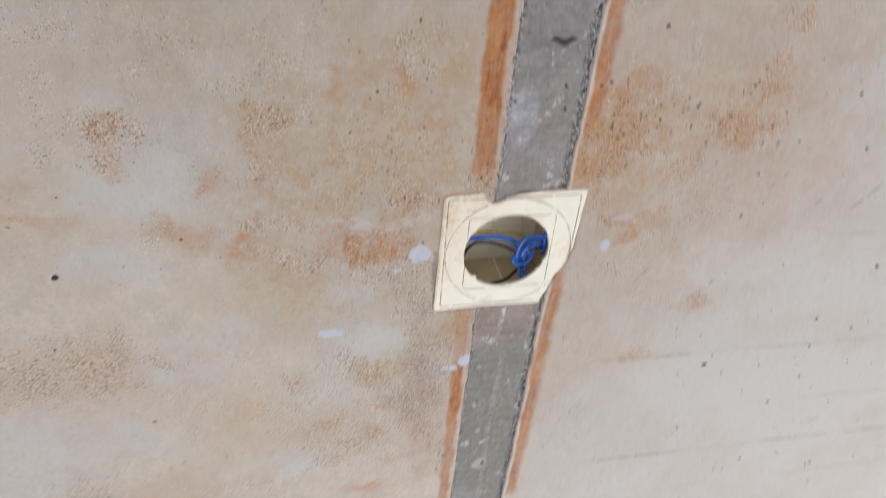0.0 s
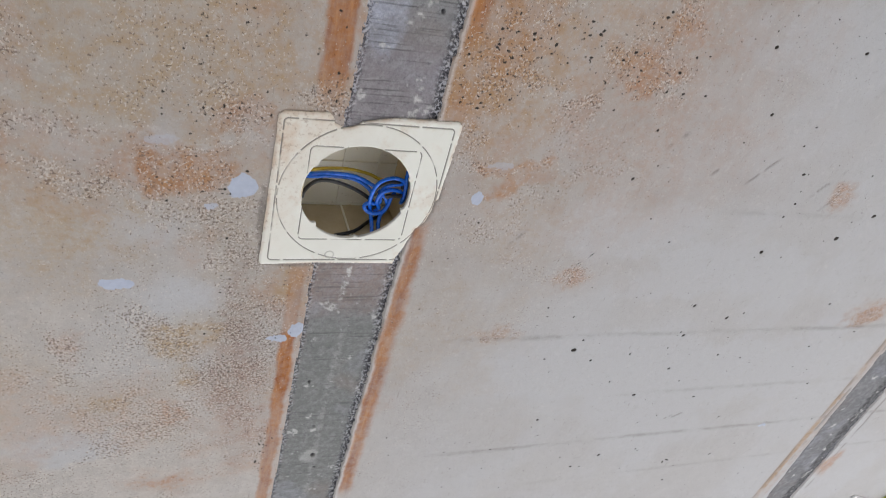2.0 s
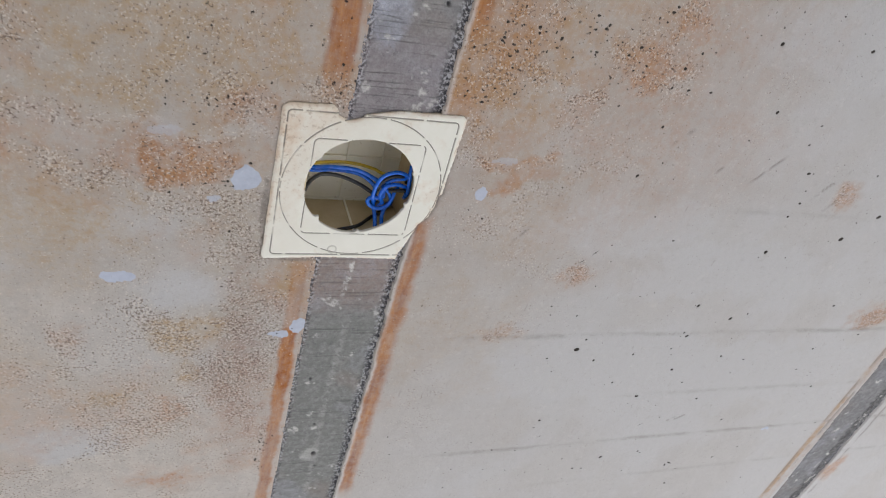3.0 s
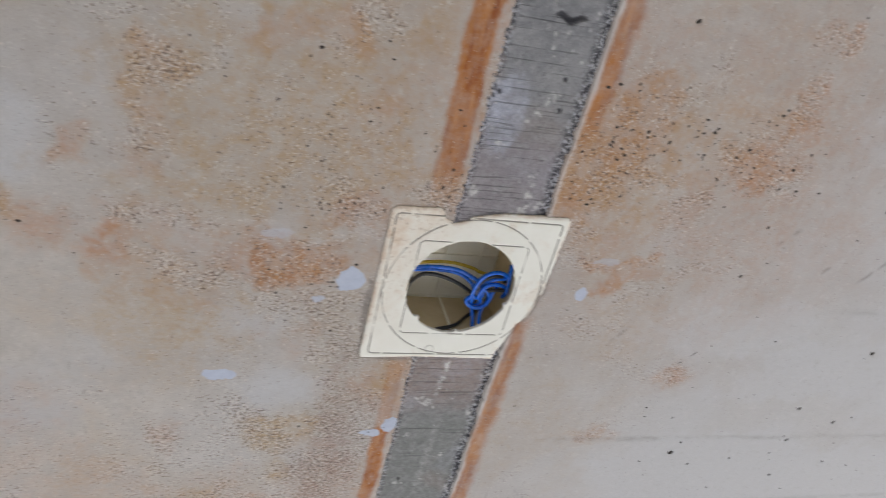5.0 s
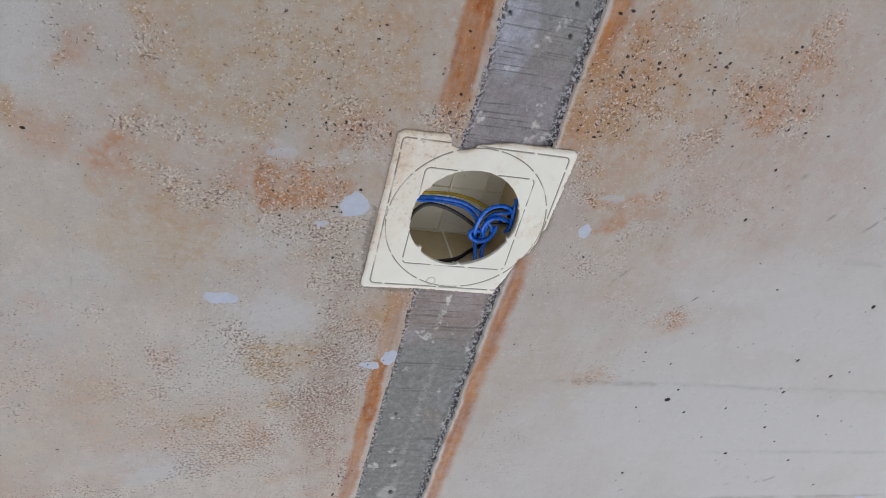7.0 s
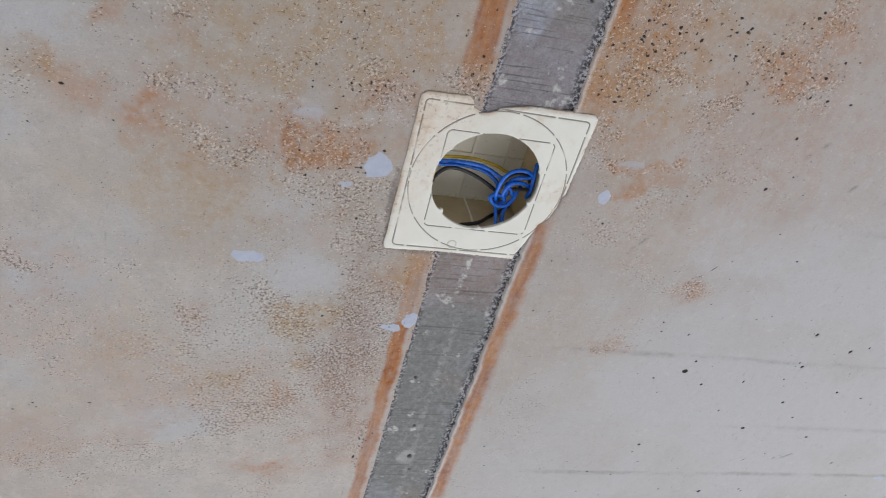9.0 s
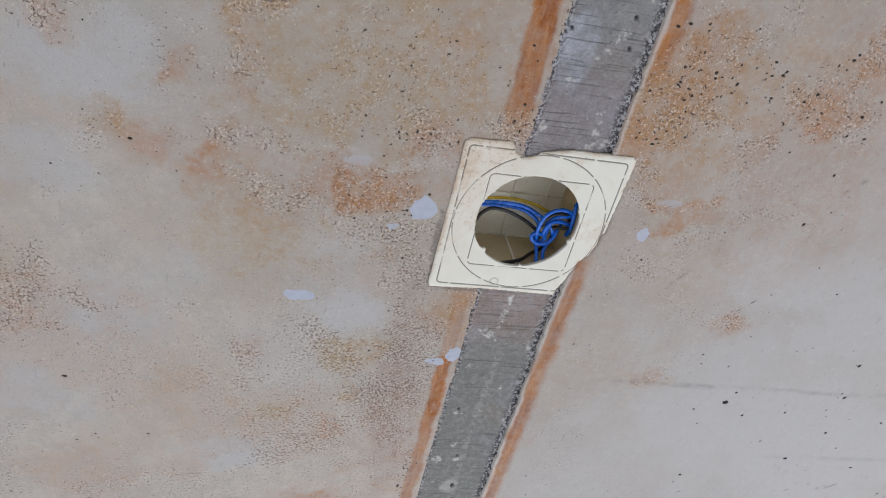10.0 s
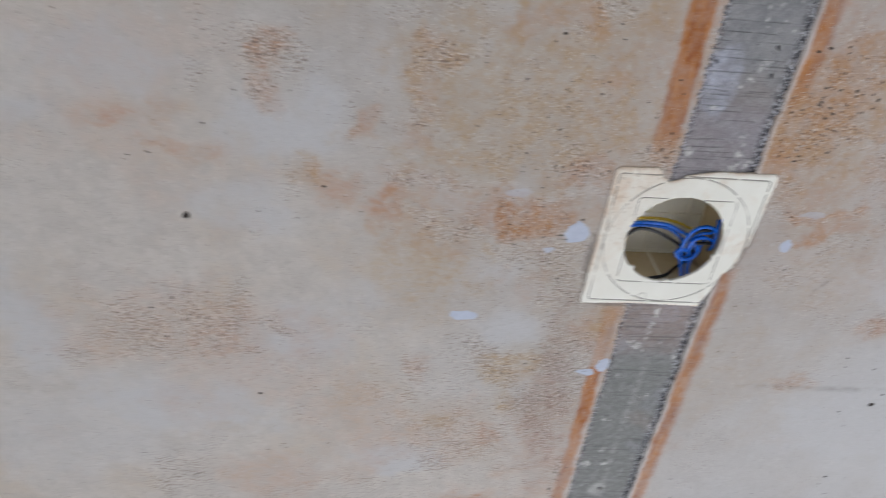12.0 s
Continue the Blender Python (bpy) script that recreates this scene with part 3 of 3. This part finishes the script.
for cx, cy, rx, ry, count, least in ((70, -100, 32, 26, 70, 0.44), (113, -109, 12, 10, 16, 0.52), (66, -74, 34, 26, 50, 0.40), (150, -98, 34, 30, 46, 0.5), (-74, -104, 62, 54, 50, 0.38), (-75, -47, 40, 10, 34, 0.42), (-95, -6, 30, 18, 30, 0.42)):
    for _ in range(count):
        add_pore(rng.normal(cx, rx * 0.55), rng.normal(cy, ry * 0.55), least + 0.5 * rng.random() ** 2, rng.uniform(1, 1.8), rng.uniform(-1.3, 0.2), 0.6)
for cx, cy, rx, ry, count in ((-35, 226, 2.4, 10, 30), (-36, 250, 2.0, 8, 16), (-27, -58, 7, 8, 34), (-24, -75, 5, 8, 8)):
    for _ in range(count):
        add_pore(rng.normal(cx, rx), rng.normal(cy, ry), 0.42 + 0.4 * rng.random() ** 2, rng.uniform(1, 1.8), rng.uniform(0.8, 2.0), 0.5)
for _ in range(190):
    add_pore(rng.uniform(110, 560), rng.uniform(-60, 400), 0.42 + 0.85 * rng.random() ** 3, rng.uniform(1, 2), rng.uniform(-1.2, 0.3), 0.5)
for x, y, turn in ((374, 317, 1.2), (378, 314, 0.5), (168, 52, -0.7), (176, 44, -0.9), (310, 246, -0.55), (345, 240, -0.5), (206, 250, -0.4)):
    add_pore(x, y, 1.1 if y > 300 else 0.55, 3.4 if y > 300 else 7.0, turn, 0.3)
pore *= 1 - recess

relief = 1.1 * (fbm(X, Y, 130, 701, 3) - 0.5) + 0.5 * (fbm(X, Y, 16, 733, 4, 0.7) - 0.5) * (0.35 + 0.9 * grit) + 0.25 * skim + 0.5 * lip - 0.5 * line - dent
far = (X < -520) | (X > 980) | (Y < -300) | (Y > 620)
relief[far] = 0
Z = CEIL * 1000 - relief + 7.0 * recess
# opening for the electrical box
BOX_HALF = 35.0
mid_x, mid_y = (xs[:-1] + xs[1:]) / 2, (ys[:-1] + ys[1:]) / 2
keep = ~((np.abs(mid_x)[:, None] < BOX_HALF) & (np.abs(mid_y)[None, :] < BOX_HALF))
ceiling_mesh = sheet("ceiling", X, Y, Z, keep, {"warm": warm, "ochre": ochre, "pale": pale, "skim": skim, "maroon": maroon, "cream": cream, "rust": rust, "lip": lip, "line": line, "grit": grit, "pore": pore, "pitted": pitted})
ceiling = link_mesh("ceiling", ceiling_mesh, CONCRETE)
tagged(ceiling, "bare pinkish-grey concrete ceiling with rust stains and small pores", "ceiling", kind="structure")
# the slab above it
bm = bmesh.new()
for x0, x1, y0, y1 in ((X0 - 0.1, -0.06, Y0 - 0.1, Y1 + 0.1), (0.06, X1 + 0.1, Y0 - 0.1, Y1 + 0.1), (-0.06, 0.06, Y0 - 0.1, -0.06), (-0.06, 0.06, 0.06, Y1 + 0.1)):
    box(bm, x0, x1, y0, y1, CEIL + 0.02, CEIL + 0.16)
box(bm, -0.06, 0.06, -0.06, 0.06, CEIL + 0.06, CEIL + 0.16)
tagged(part("ceiling_slab", bm, PLASTER), "grey concrete slab over the room", "ceiling", kind="structure")


# ---------------------------------------------------------------- mortar joints
def mortar_joint(seed, left, right, y_from, y_to, fine, dark):
    v = np.arange(y_from, y_to, fine)
    u = np.linspace(0, 1, int(58 / fine))
    lft, rgt = joint_edges(v, seed, left, right)
    U, V = np.meshgrid(u, v, indexing="ij")
    PX = (lft - 1.2)[None, :] * (1 - U) + (rgt + 1.2)[None, :] * U
    to_l, to_r = PX - lft[None, :], rgt[None, :] - PX
    crumb_l, crumb_r = step(4.5, 0.5, to_l), step(9.0, 1.5, to_r)
    rough = fbm(PX, V, 5.0, seed + 41, 4, 0.7)
    ragged = fbm(PX, V, 3.4, seed + 43, 3, 0.8)
    # fine trowel lines run across the joint
    s = V + 0.06 * PX + 3 * fbm(PX, V, 40, seed + 47, 2)
    lines = step(0.70, 0.86, vnoise(PX * 0.05, s, 1.9, seed + 51)) * step(0.42, 0.66, fbm(PX, V * 1.5, 26, seed + 53, 3))
    lines *= step(0.35, 0.6, vnoise(PX, V * 4, 14, seed + 55))
    h = -0.6 + 0.8 * (rough - 0.5) - 0.12 * lines + 1.0 * (fbm(PX, V, 60, seed + 57, 2) - 0.5)
    h += crumb_r * (3.4 * (ragged - 0.52) - 0.9) + crumb_l * (1.6 * (ragged - 0.5) + 0.4)
    bluish = 0.9 * step(1.25, 0.75, np.hypot((PX + 4) / 11, (V + 106) / 20) + 0.7 * (rough - 0.5)) * (0.55 + 0.45 * step(0.3, 0.6, fbm(PX, V, 9, seed + 59, 3)))
    bluish = np.maximum(bluish, 0.25 * step(0.55, 0.75, fbm(PX, V, 40, seed + 61, 3)))
    # tints along the joint: violet over the box, brown below it, greenish grey beyond
    violet = 0.8 * step(-100, -84, V + 10 * (rough - 0.5)) * step(-20, -40, V) if not dark else 0 * V
    green = 0.9 * step(80, 110, V + 14 * (rough - 0.5)) if not dark else 0 * V
    streak = step(2.4, 1.2, np.abs(PX - 4 + 0.10 * (V - 60) + 3 * (rough - 0.5))) * step(48, 56, V) * step(86, 78, V) * step(0.48, 0.6, ragged)
    white = np.maximum(streak, 0.8 * step(0.70, 0.80, fbm(PX, V, 9, seed + 63, 4, 0.7)))
    white = np.maximum(white, 0.6 * crumb_r * step(0.57, 0.68, ragged) * step(6.0, 1.5, to_r))
    white = white * (1 - step(2.2, 1.0, np.hypot((PX - 13) / 10, (V + 157) / 4)))
    white = np.maximum(white, 0.22 * step(4.0, 1.0, np.abs(PX - 7 + 4 * (fbm(V, 0 * V, 60, seed + 65, 2) - 0.5))) * step(90, 120, V) * step(0.46, 0.62, ragged))
    white = np.maximum(white, 0.4 * step(1.2, 0.6, np.hypot((PX - 3) / 7, (V - 246) / 9) + 0.9 * (ragged - 0.5)))
    brown = 0.75 * step(48, 54, V) * step(104, 76, V + 16 * (rough - 0.5)) * (not dark) + 0.35 * step(0.55, 0.75, fbm(PX, V, 38, seed + 67, 4)) + 0.7 * crumb_l * step(0.5, 0.6, rough)
    gouge = 1.0 * step(1.2, 0.7, np.hypot((PX - 15) / 8, (V + 157 - 1.2 * np.sin(PX * 0.5)) / 1.7))
    gouge = np.maximum(gouge, step(1.3, 0.7, np.hypot((PX - 6) / 1.6, (V - 246) / 2.2)))
    for px, py in ((22, -128), (24, -112), (-10, -118), (2, 210), (9, 262), (-8, 160)):
        gouge = np.maximum(gouge, step(1.3, 0.6, np.hypot(PX - px, V - py)))
    h -= 2.2 * gouge
    crumb = np.maximum(crumb_r * step(0.56, 0.44, ragged) * 0.85, crumb_l * step(0.52, 0.40, ragged) * 0.7)
    me = sheet("mortar_joint", PX, V, CEIL * 1000 - h, ~((np.abs(V + 0 * PX) < 35.5)[:-1, :-1]),
               {"bluish": bluish, "white": white, "brown": np.clip(brown, 0, 1), "edge": np.maximum(crumb_r, 0.8 * crumb_l) * (0.35 if dark else 1.0), "violet": violet, "green": green, "dark": np.clip(dark * (0.05 + 0.35 * fbm(PX, V, 24, seed + 71, 4) + 0.9 * step(19, 13, to_r + 9 * (rough - 0.5)) * step(0.20, 0.36, ragged)), 0, 1), "crumb": np.maximum(crumb, gouge), "scratch": (0.2 + 0.8 * step(0.42, 0.60, fbm(PX, V * 1.6, 17, seed + 53, 4))) * (0.4 if dark else 1.0)})
    return me


joint_a = link_mesh("mortar_joint", mortar_joint(*JOINTS[0], -260, 598, 0.8, 0.0), MORTAR)
tagged(joint_a, "recessed grey mortar joint with ragged crumbling edges", "mortar joint", "joints in the ceiling", "structure")
joint_b = link_mesh("mortar_joint", mortar_joint(*JOINTS[1], -100, 598, 0.9, 1.0), MORTAR)
tagged(joint_b, "narrow dark grey mortar joint in the pale concrete", "mortar joint", "joints in the ceiling", "structure")

# ---------------------------------------------------------------- electrical box with its broken plate
def flange_mesh():
    h = 0.30
    g = np.arange(-54, 54, h)
    PX, PY = np.meshgrid(g, g, indexing="ij")
    worn = 0.9 * (fbm(PX, PY, 7, 801, 4, 0.7) - 0.5) + 0.45 * (vnoise(PX, PY, 2.2, 811) - 0.5) * step(-20, 20, PX - 0.5 * PY)
    outer = to_outline(PX, PY, FLANGE) + worn
    rad, ang = np.hypot(PX + 1.5, PY + 1.3), np.arctan2(PY + 1.3, PX + 1.5)
    # the sawn hole has small burrs
    burr = 0.35 * (fbm(ang * 20, 0 * ang, 6.0, 823, 3) - 0.5)
    for at, size, wide in ((2.35, 2.2, 0.05), (1.45, 1.3, 0.04), (0.35, 1.5, 0.035), (-0.35, 0.9, 0.03), (-2.5, 1.0, 0.04), (3.0, 0.8, 0.03)):
        burr = burr + size * np.exp(-(((ang - at) / wide) ** 2))
    inner = 31.8 - burr - rad
    dist = np.maximum(outer, inner)
    gx, gy = np.gradient(dist, h)
    size = np.maximum(np.hypot(gx, gy), 0.3)
    edge = np.abs(dist) < 0.5 * h
    QX = np.where(edge, PX - dist * gx / size**2, PX)
    QY = np.where(edge, PY - dist * gy / size**2, PY)
    inside = dist < 0.5 * h
    keep = inside[:-1, :-1] & inside[1:, :-1] & inside[:-1, 1:] & inside[1:, 1:]
    # moulded guide grooves: an outer square, a circle and an inner square, each in dashes
    def groove(d, along, period, gap, wide):
        return step(wide, wide * 0.45, np.abs(d)) * (np.mod(along, period) > gap)
    def square(r, corner):
        qx, qy = np.abs(PX) - (r - corner), np.abs(PY) - (r - corner)
        return np.hypot(np.maximum(qx, 0), np.maximum(qy, 0)) + np.minimum(np.maximum(qx, qy), 0) - corner
    along = np.where(np.abs(PX) > np.abs(PY), PY, PX) + 200
    lines = np.maximum(groove(square(47.4, 2.5), along + 5, 33, 1.6, 0.46), groove(square(31.6, 3.0), along + 3, 21, 2.0, 0.40))
    lines = np.maximum(lines, groove(np.hypot(PX, PY) - 46.6, (ang + 7) * 46.6, 26, 2.2, 0.42) * (np.hypot(PX, PY) < 49))
    boss = np.hypot(PX + 11, PY - 43.4)
    lines = np.maximum(lines, 0.45 * step(0.6, 0.2, np.abs(boss - 2.6)))
    faint = step(0.24, 0.46, fbm(PX, PY, 13, 831, 3))
    lines *= 0.35 + 0.65 * faint
    rim = step(-2.4, 0.0, outer)
    z = 0.8 - 0.4 * lines - 0.4 * rim**2 + 0.25 * (fbm(PX, PY, 40, 841, 2) - 0.5)
    dirt = np.clip(step(20, -70, PX + 0.55 * PY + 40 * (fbm(PX, PY, 26, 851, 3) - 0.5) + 22) * 0.85 + 0.35 * step(0.55, 0.75, fbm(PX, PY, 12, 861, 4)) * step(10, -30, PY) + 0.7 * rim * step(0.38, 0.6, fbm(PX, PY, 11, 863, 4)) + 0.35 * step(0.6, 0.75, fbm(PX, PY, 20, 867, 5, 0.7)), 0, 1)
    # the grooves get a darker colour than the plate around them
    groove_dark = lines * 0.85
    return sheet("flange", QX, QY, -z, keep, {"dirt": dirt, "groove": groove_dark}, skirt=2.0)


junction_box = new("junction_box")
junction_box.location = (0, 0, CEIL)
tagged(junction_box, "cream plastic ceiling junction box with a broken square flange", "junction box")
flange = link_mesh("flange", flange_mesh(), PLATE, junction_box, "chipped cream plastic flange with dashed guide grooves")

BW, DEPTH, WALL = 32.3, 36.5, 1.6


def box_wall(cx, cy, sx, sy):
    bm = bmesh.new()
    box(bm, (cx - sx) * MM, (cx + sx) * MM, (cy - sy) * MM, (cy + sy) * MM, 0.4 * MM, (DEPTH + WALL) * MM, 0.3 * MM)
    return bm


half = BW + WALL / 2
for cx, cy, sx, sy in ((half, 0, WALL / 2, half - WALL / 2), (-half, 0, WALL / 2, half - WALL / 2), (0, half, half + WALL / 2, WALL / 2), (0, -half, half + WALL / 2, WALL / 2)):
    part("side_wall", box_wall(cx, cy, sx, sy), SHADED_SIDE, junction_box, "box side in plastic coloured darker brown for its shade")
bm = bmesh.new()
box(bm, -BW * MM, BW * MM, -BW * MM, BW * MM, DEPTH * MM, (DEPTH + WALL) * MM)
back = part("back_wall", bm, BOX, junction_box)


def rib(x0, x1, y0, y1, z0, z1):
    bm = bmesh.new()
    box(bm, x0 * MM, x1 * MM, y0 * MM, y1 * MM, z0 * MM, z1 * MM, 0.15 * MM)
    part("rib", bm, BOX, junction_box)


for x in (-24.5, -1.8, 20.8):
    rib(x - 0.55, x + 0.55, -BW, BW, DEPTH - 1.3, DEPTH)
rib(-BW, BW, -0.3, 0.8, DEPTH - 1.25, DEPTH)
rib(-BW, BW, BW - 1.2, BW, DEPTH - 1.0, DEPTH)
rib(0.5, 1.6, BW - 1.2, BW, 2.0, DEPTH - 1)


# ---------------------------------------------------------------- wires
def wire(points, material, label, radius=1.2):
    bm = bmesh.new()
    tube(bm, [(x * MM, y * MM, z * MM) for x, y, z in points], radius * MM)
    me = bpy.data.meshes.new("electric_wire")
    bm.normal_update()
    bm.to_mesh(me)
    bm.free()
    me.shade_smooth()
    ob = link_mesh("electric_wire", me, material)
    ob.location = (0, 0, CEIL)
    return tagged(ob, label, "wire", "wires in the junction box")


BLUE_LABEL = "glossy blue insulated wire looped into a loose knot"
wire([(-31.0, -4.6, 14), (-25.9, -3.8, 15), (-13.6, -4.0, 16), (0.0, -2.7, 16), (10.2, 1.5, 15), (14.8, 3.9, 13), (17.2, 7.7, 11), (16.2, 12.4, 10), (10.1, 11.2, 9), (7.2, 13.1, 8), (9.6, 16.7, 8), (14.5, 18.5, 8), (19.5, 16.6, 8), (22.3, 12.2, 9), (23.6, 8.2, 10.5), (26.3, 6.4, 13)], BLUE, BLUE_LABEL)
wire([(-31.0, -1.2, 17), (-24.9, -0.0, 18), (-12.5, -0.2, 19), (1.4, 1.5, 19), (9.6, 5.3, 17), (12.7, 9.1, 14.5), (12.1, 13.5, 12.5), (14.2, 17.3, 11), (17.2, 15.6, 10), (14.6, 9.8, 8.5), (15.9, 3.3, 7.5), (21.4, 0.9, 8), (28.8, 3.4, 10), (30.9, 8.4, 13)], BLUE, BLUE_LABEL)
wire([(14.1, 29.6, 4), (14.0, 24.9, 8), (12.7, 19.2, 10.5), (10.3, 10.8, 8.5), (10.3, 1.7, 7), (13.2, -5.1, 6.5), (19.3, -7.9, 7), (25.6, -6.9, 8), (30.3, -3.0, 9), (30.9, 3.8, 9), (30.9, 11.6, 11)], BLUE, BLUE_LABEL)
wire([(18.3, 29.4, 4), (18.3, 24.7, 8), (19.9, 19.2, 10.5), (22.4, 14.1, 10.5), (20.0, 8.5, 10), (16.9, 4.9, 10.5), (18.1, 0.1, 9.5), (22.9, -1.8, 9.5), (28.5, -2.6, 10), (30.9, -6.2, 11), (30.9, -10.4, 12)], BLUE, BLUE_LABEL)
wire([(31.0, -11.9, 11), (29.9, -8, 9), (30.5, -1.6, 8.5), (31.0, 7, 8.5), (31.0, 12.7, 12)], BLUE, "glossy blue insulated wire along the side of the box")
wire([(-31.0, 7.4, 7), (-30.0, 4.2, 8), (-27.0, 0.7, 9.5), (-22.3, -1.7, 11), (-15.3, -0.8, 13), (-6.0, 2.6, 15), (3.6, 7.4, 16), (10.9, 11.3, 14), (13.2, 13.2, 11.5), (9.1, 14.8, 10.5), (11.1, 18.0, 10.5), (15.3, 15.6, 11)], BLACK, "black insulated wire running into the knot", 1.15)
wire([(12.9, 7.1, 11), (14.2, 0.0, 9), (19.9, -3.9, 9), (27.6, -2.6, 10.5), (30.9, 3.0, 14)], BLACK, "black insulated wire passing over the knot", 1.1)
wire([(17.5, 12.6, 11), (19.7, 7.2, 10), (24.7, 6.2, 9.5), (29.8, 5.6, 9)], BLACK, "short black wire end inside the knot", 1.1)
wire([(-9, 31.2, 2.6), (3.6, 30.4, 6), (14, 31.2, 16), (27.5, 29.8, 26), (31.6, 26.9, 32)], BLACK, "thin dark wire lying against the wall of the box", 1.1)
wire([(-29, -6, 15), (-18.1, -5.8, 18), (-7.9, -5.1, 20), (1.7, -3.6, 21), (11.5, -1, 21), (16.4, 0.9, 20), (28.3, 2.5, 18)], YELLOW, "yellow insulated earth wire behind the blue ones", 1.0)


# ---------------------------------------------------------------- two small pieces at the far end of the ceiling
# only a white edge and a lime corner are known, the rest assumed
def cover_plate(x, y, turn):
    bm = bmesh.new()
    box(bm, -0.032, 0.032, -0.032, 0.032, -0.003, 0.001, 0.0012)
    ob = part("cover_plate", bm, PALE_PLASTIC)
    ob.matrix_world = pose(x * MM, y * MM, CEIL, 0, 0, turn)
    tagged(ob, "small white plastic piece on the ceiling, assumed to be a cover plate", "cover plate")


def conduit(x, y):
    """A short end of ribbed conduit that comes out of the ceiling."""
    bm = bmesh.new()
    rings = []
    for k in range(15):
        r = 0.0105 if k % 2 else 0.0085
        rings.append([bm.verts.new((r * math.cos(a), r * math.sin(a), 0.004 - 0.0022 * k)) for a in (math.tau * q / 20 for q in range(20))])
    for k in range(14, -1, -1):
        rings.append([bm.verts.new(((0.0075) * math.cos(a), 0.0075 * math.sin(a), 0.004 - 0.0022 * k)) for a in (math.tau * q / 20 for q in range(20))])
    for p, q in zip(rings, rings[1:]):
        for m in range(20):
            bm.faces.new((p[m], q[m], q[(m + 1) % 20], p[(m + 1) % 20]))
    ob = part("conduit_end", bm, LIME_PLASTIC, smooth=True)
    ob.matrix_world = pose(x * MM, y * MM, CEIL)
    tagged(ob, "short yellow-green piece in the ceiling, assumed to be a ribbed conduit end", "conduit")


PALE_PLASTIC = wire_material("white_plastic", (0.80, 0.80, 0.79), 0.45)
LIME_PLASTIC = wire_material("lime_plastic", (0.55, 0.62, 0.05), 0.4)
cover_plate(772, 497, 24)
conduit(838, 482)


# ---------------------------------------------------------------- the room that closes the place
def wall(name, x0, x1, y0, y1, opening=None):
    """A wall, with an opening given by its two sides, sill and head."""
    bm, top = bmesh.new(), CEIL + 0.02
    if opening is None:
        box(bm, x0, x1, y0, y1, 0, top)
    else:
        a, b, sill, head = opening
        box(bm, x0, x1, y0, y1, head, top)
        if sill > 0:
            box(bm, x0, x1, y0, y1, 0, sill)
        if x1 - x0 > y1 - y0:
            box(bm, x0, a, y0, y1, sill, head), box(bm, b, x1, y0, y1, sill, head)
        else:
            box(bm, x0, x1, y0, a, sill, head), box(bm, x0, x1, b, y1, sill, head)
    tagged(part(name, bm, PLASTER), "rough unpainted plaster wall", "wall", kind="structure")


T = 0.12
# the walls and floor are unseen, the two openings added for the daylight lamps
wall("wall_west", X0 - T, X0, Y0, Y1)
wall("wall_east", X1, X1 + T, Y0, Y1, (-0.2, 1.2, 0.85, 2.25))
wall("wall_north", X0 - T, X1 + T, Y1, Y1 + T, (-0.85, 1.35, 0.0, 2.1))
wall("wall_south", X0 - T, X1 + T, Y0 - T, Y0)
bm = bmesh.new()
box(bm, X0 - T, X1 + T, Y0 - T, Y1 + T, -0.1, 0)
tagged(part("floor", bm, SCREED), "bare grey cement floor", "floor", kind="structure")
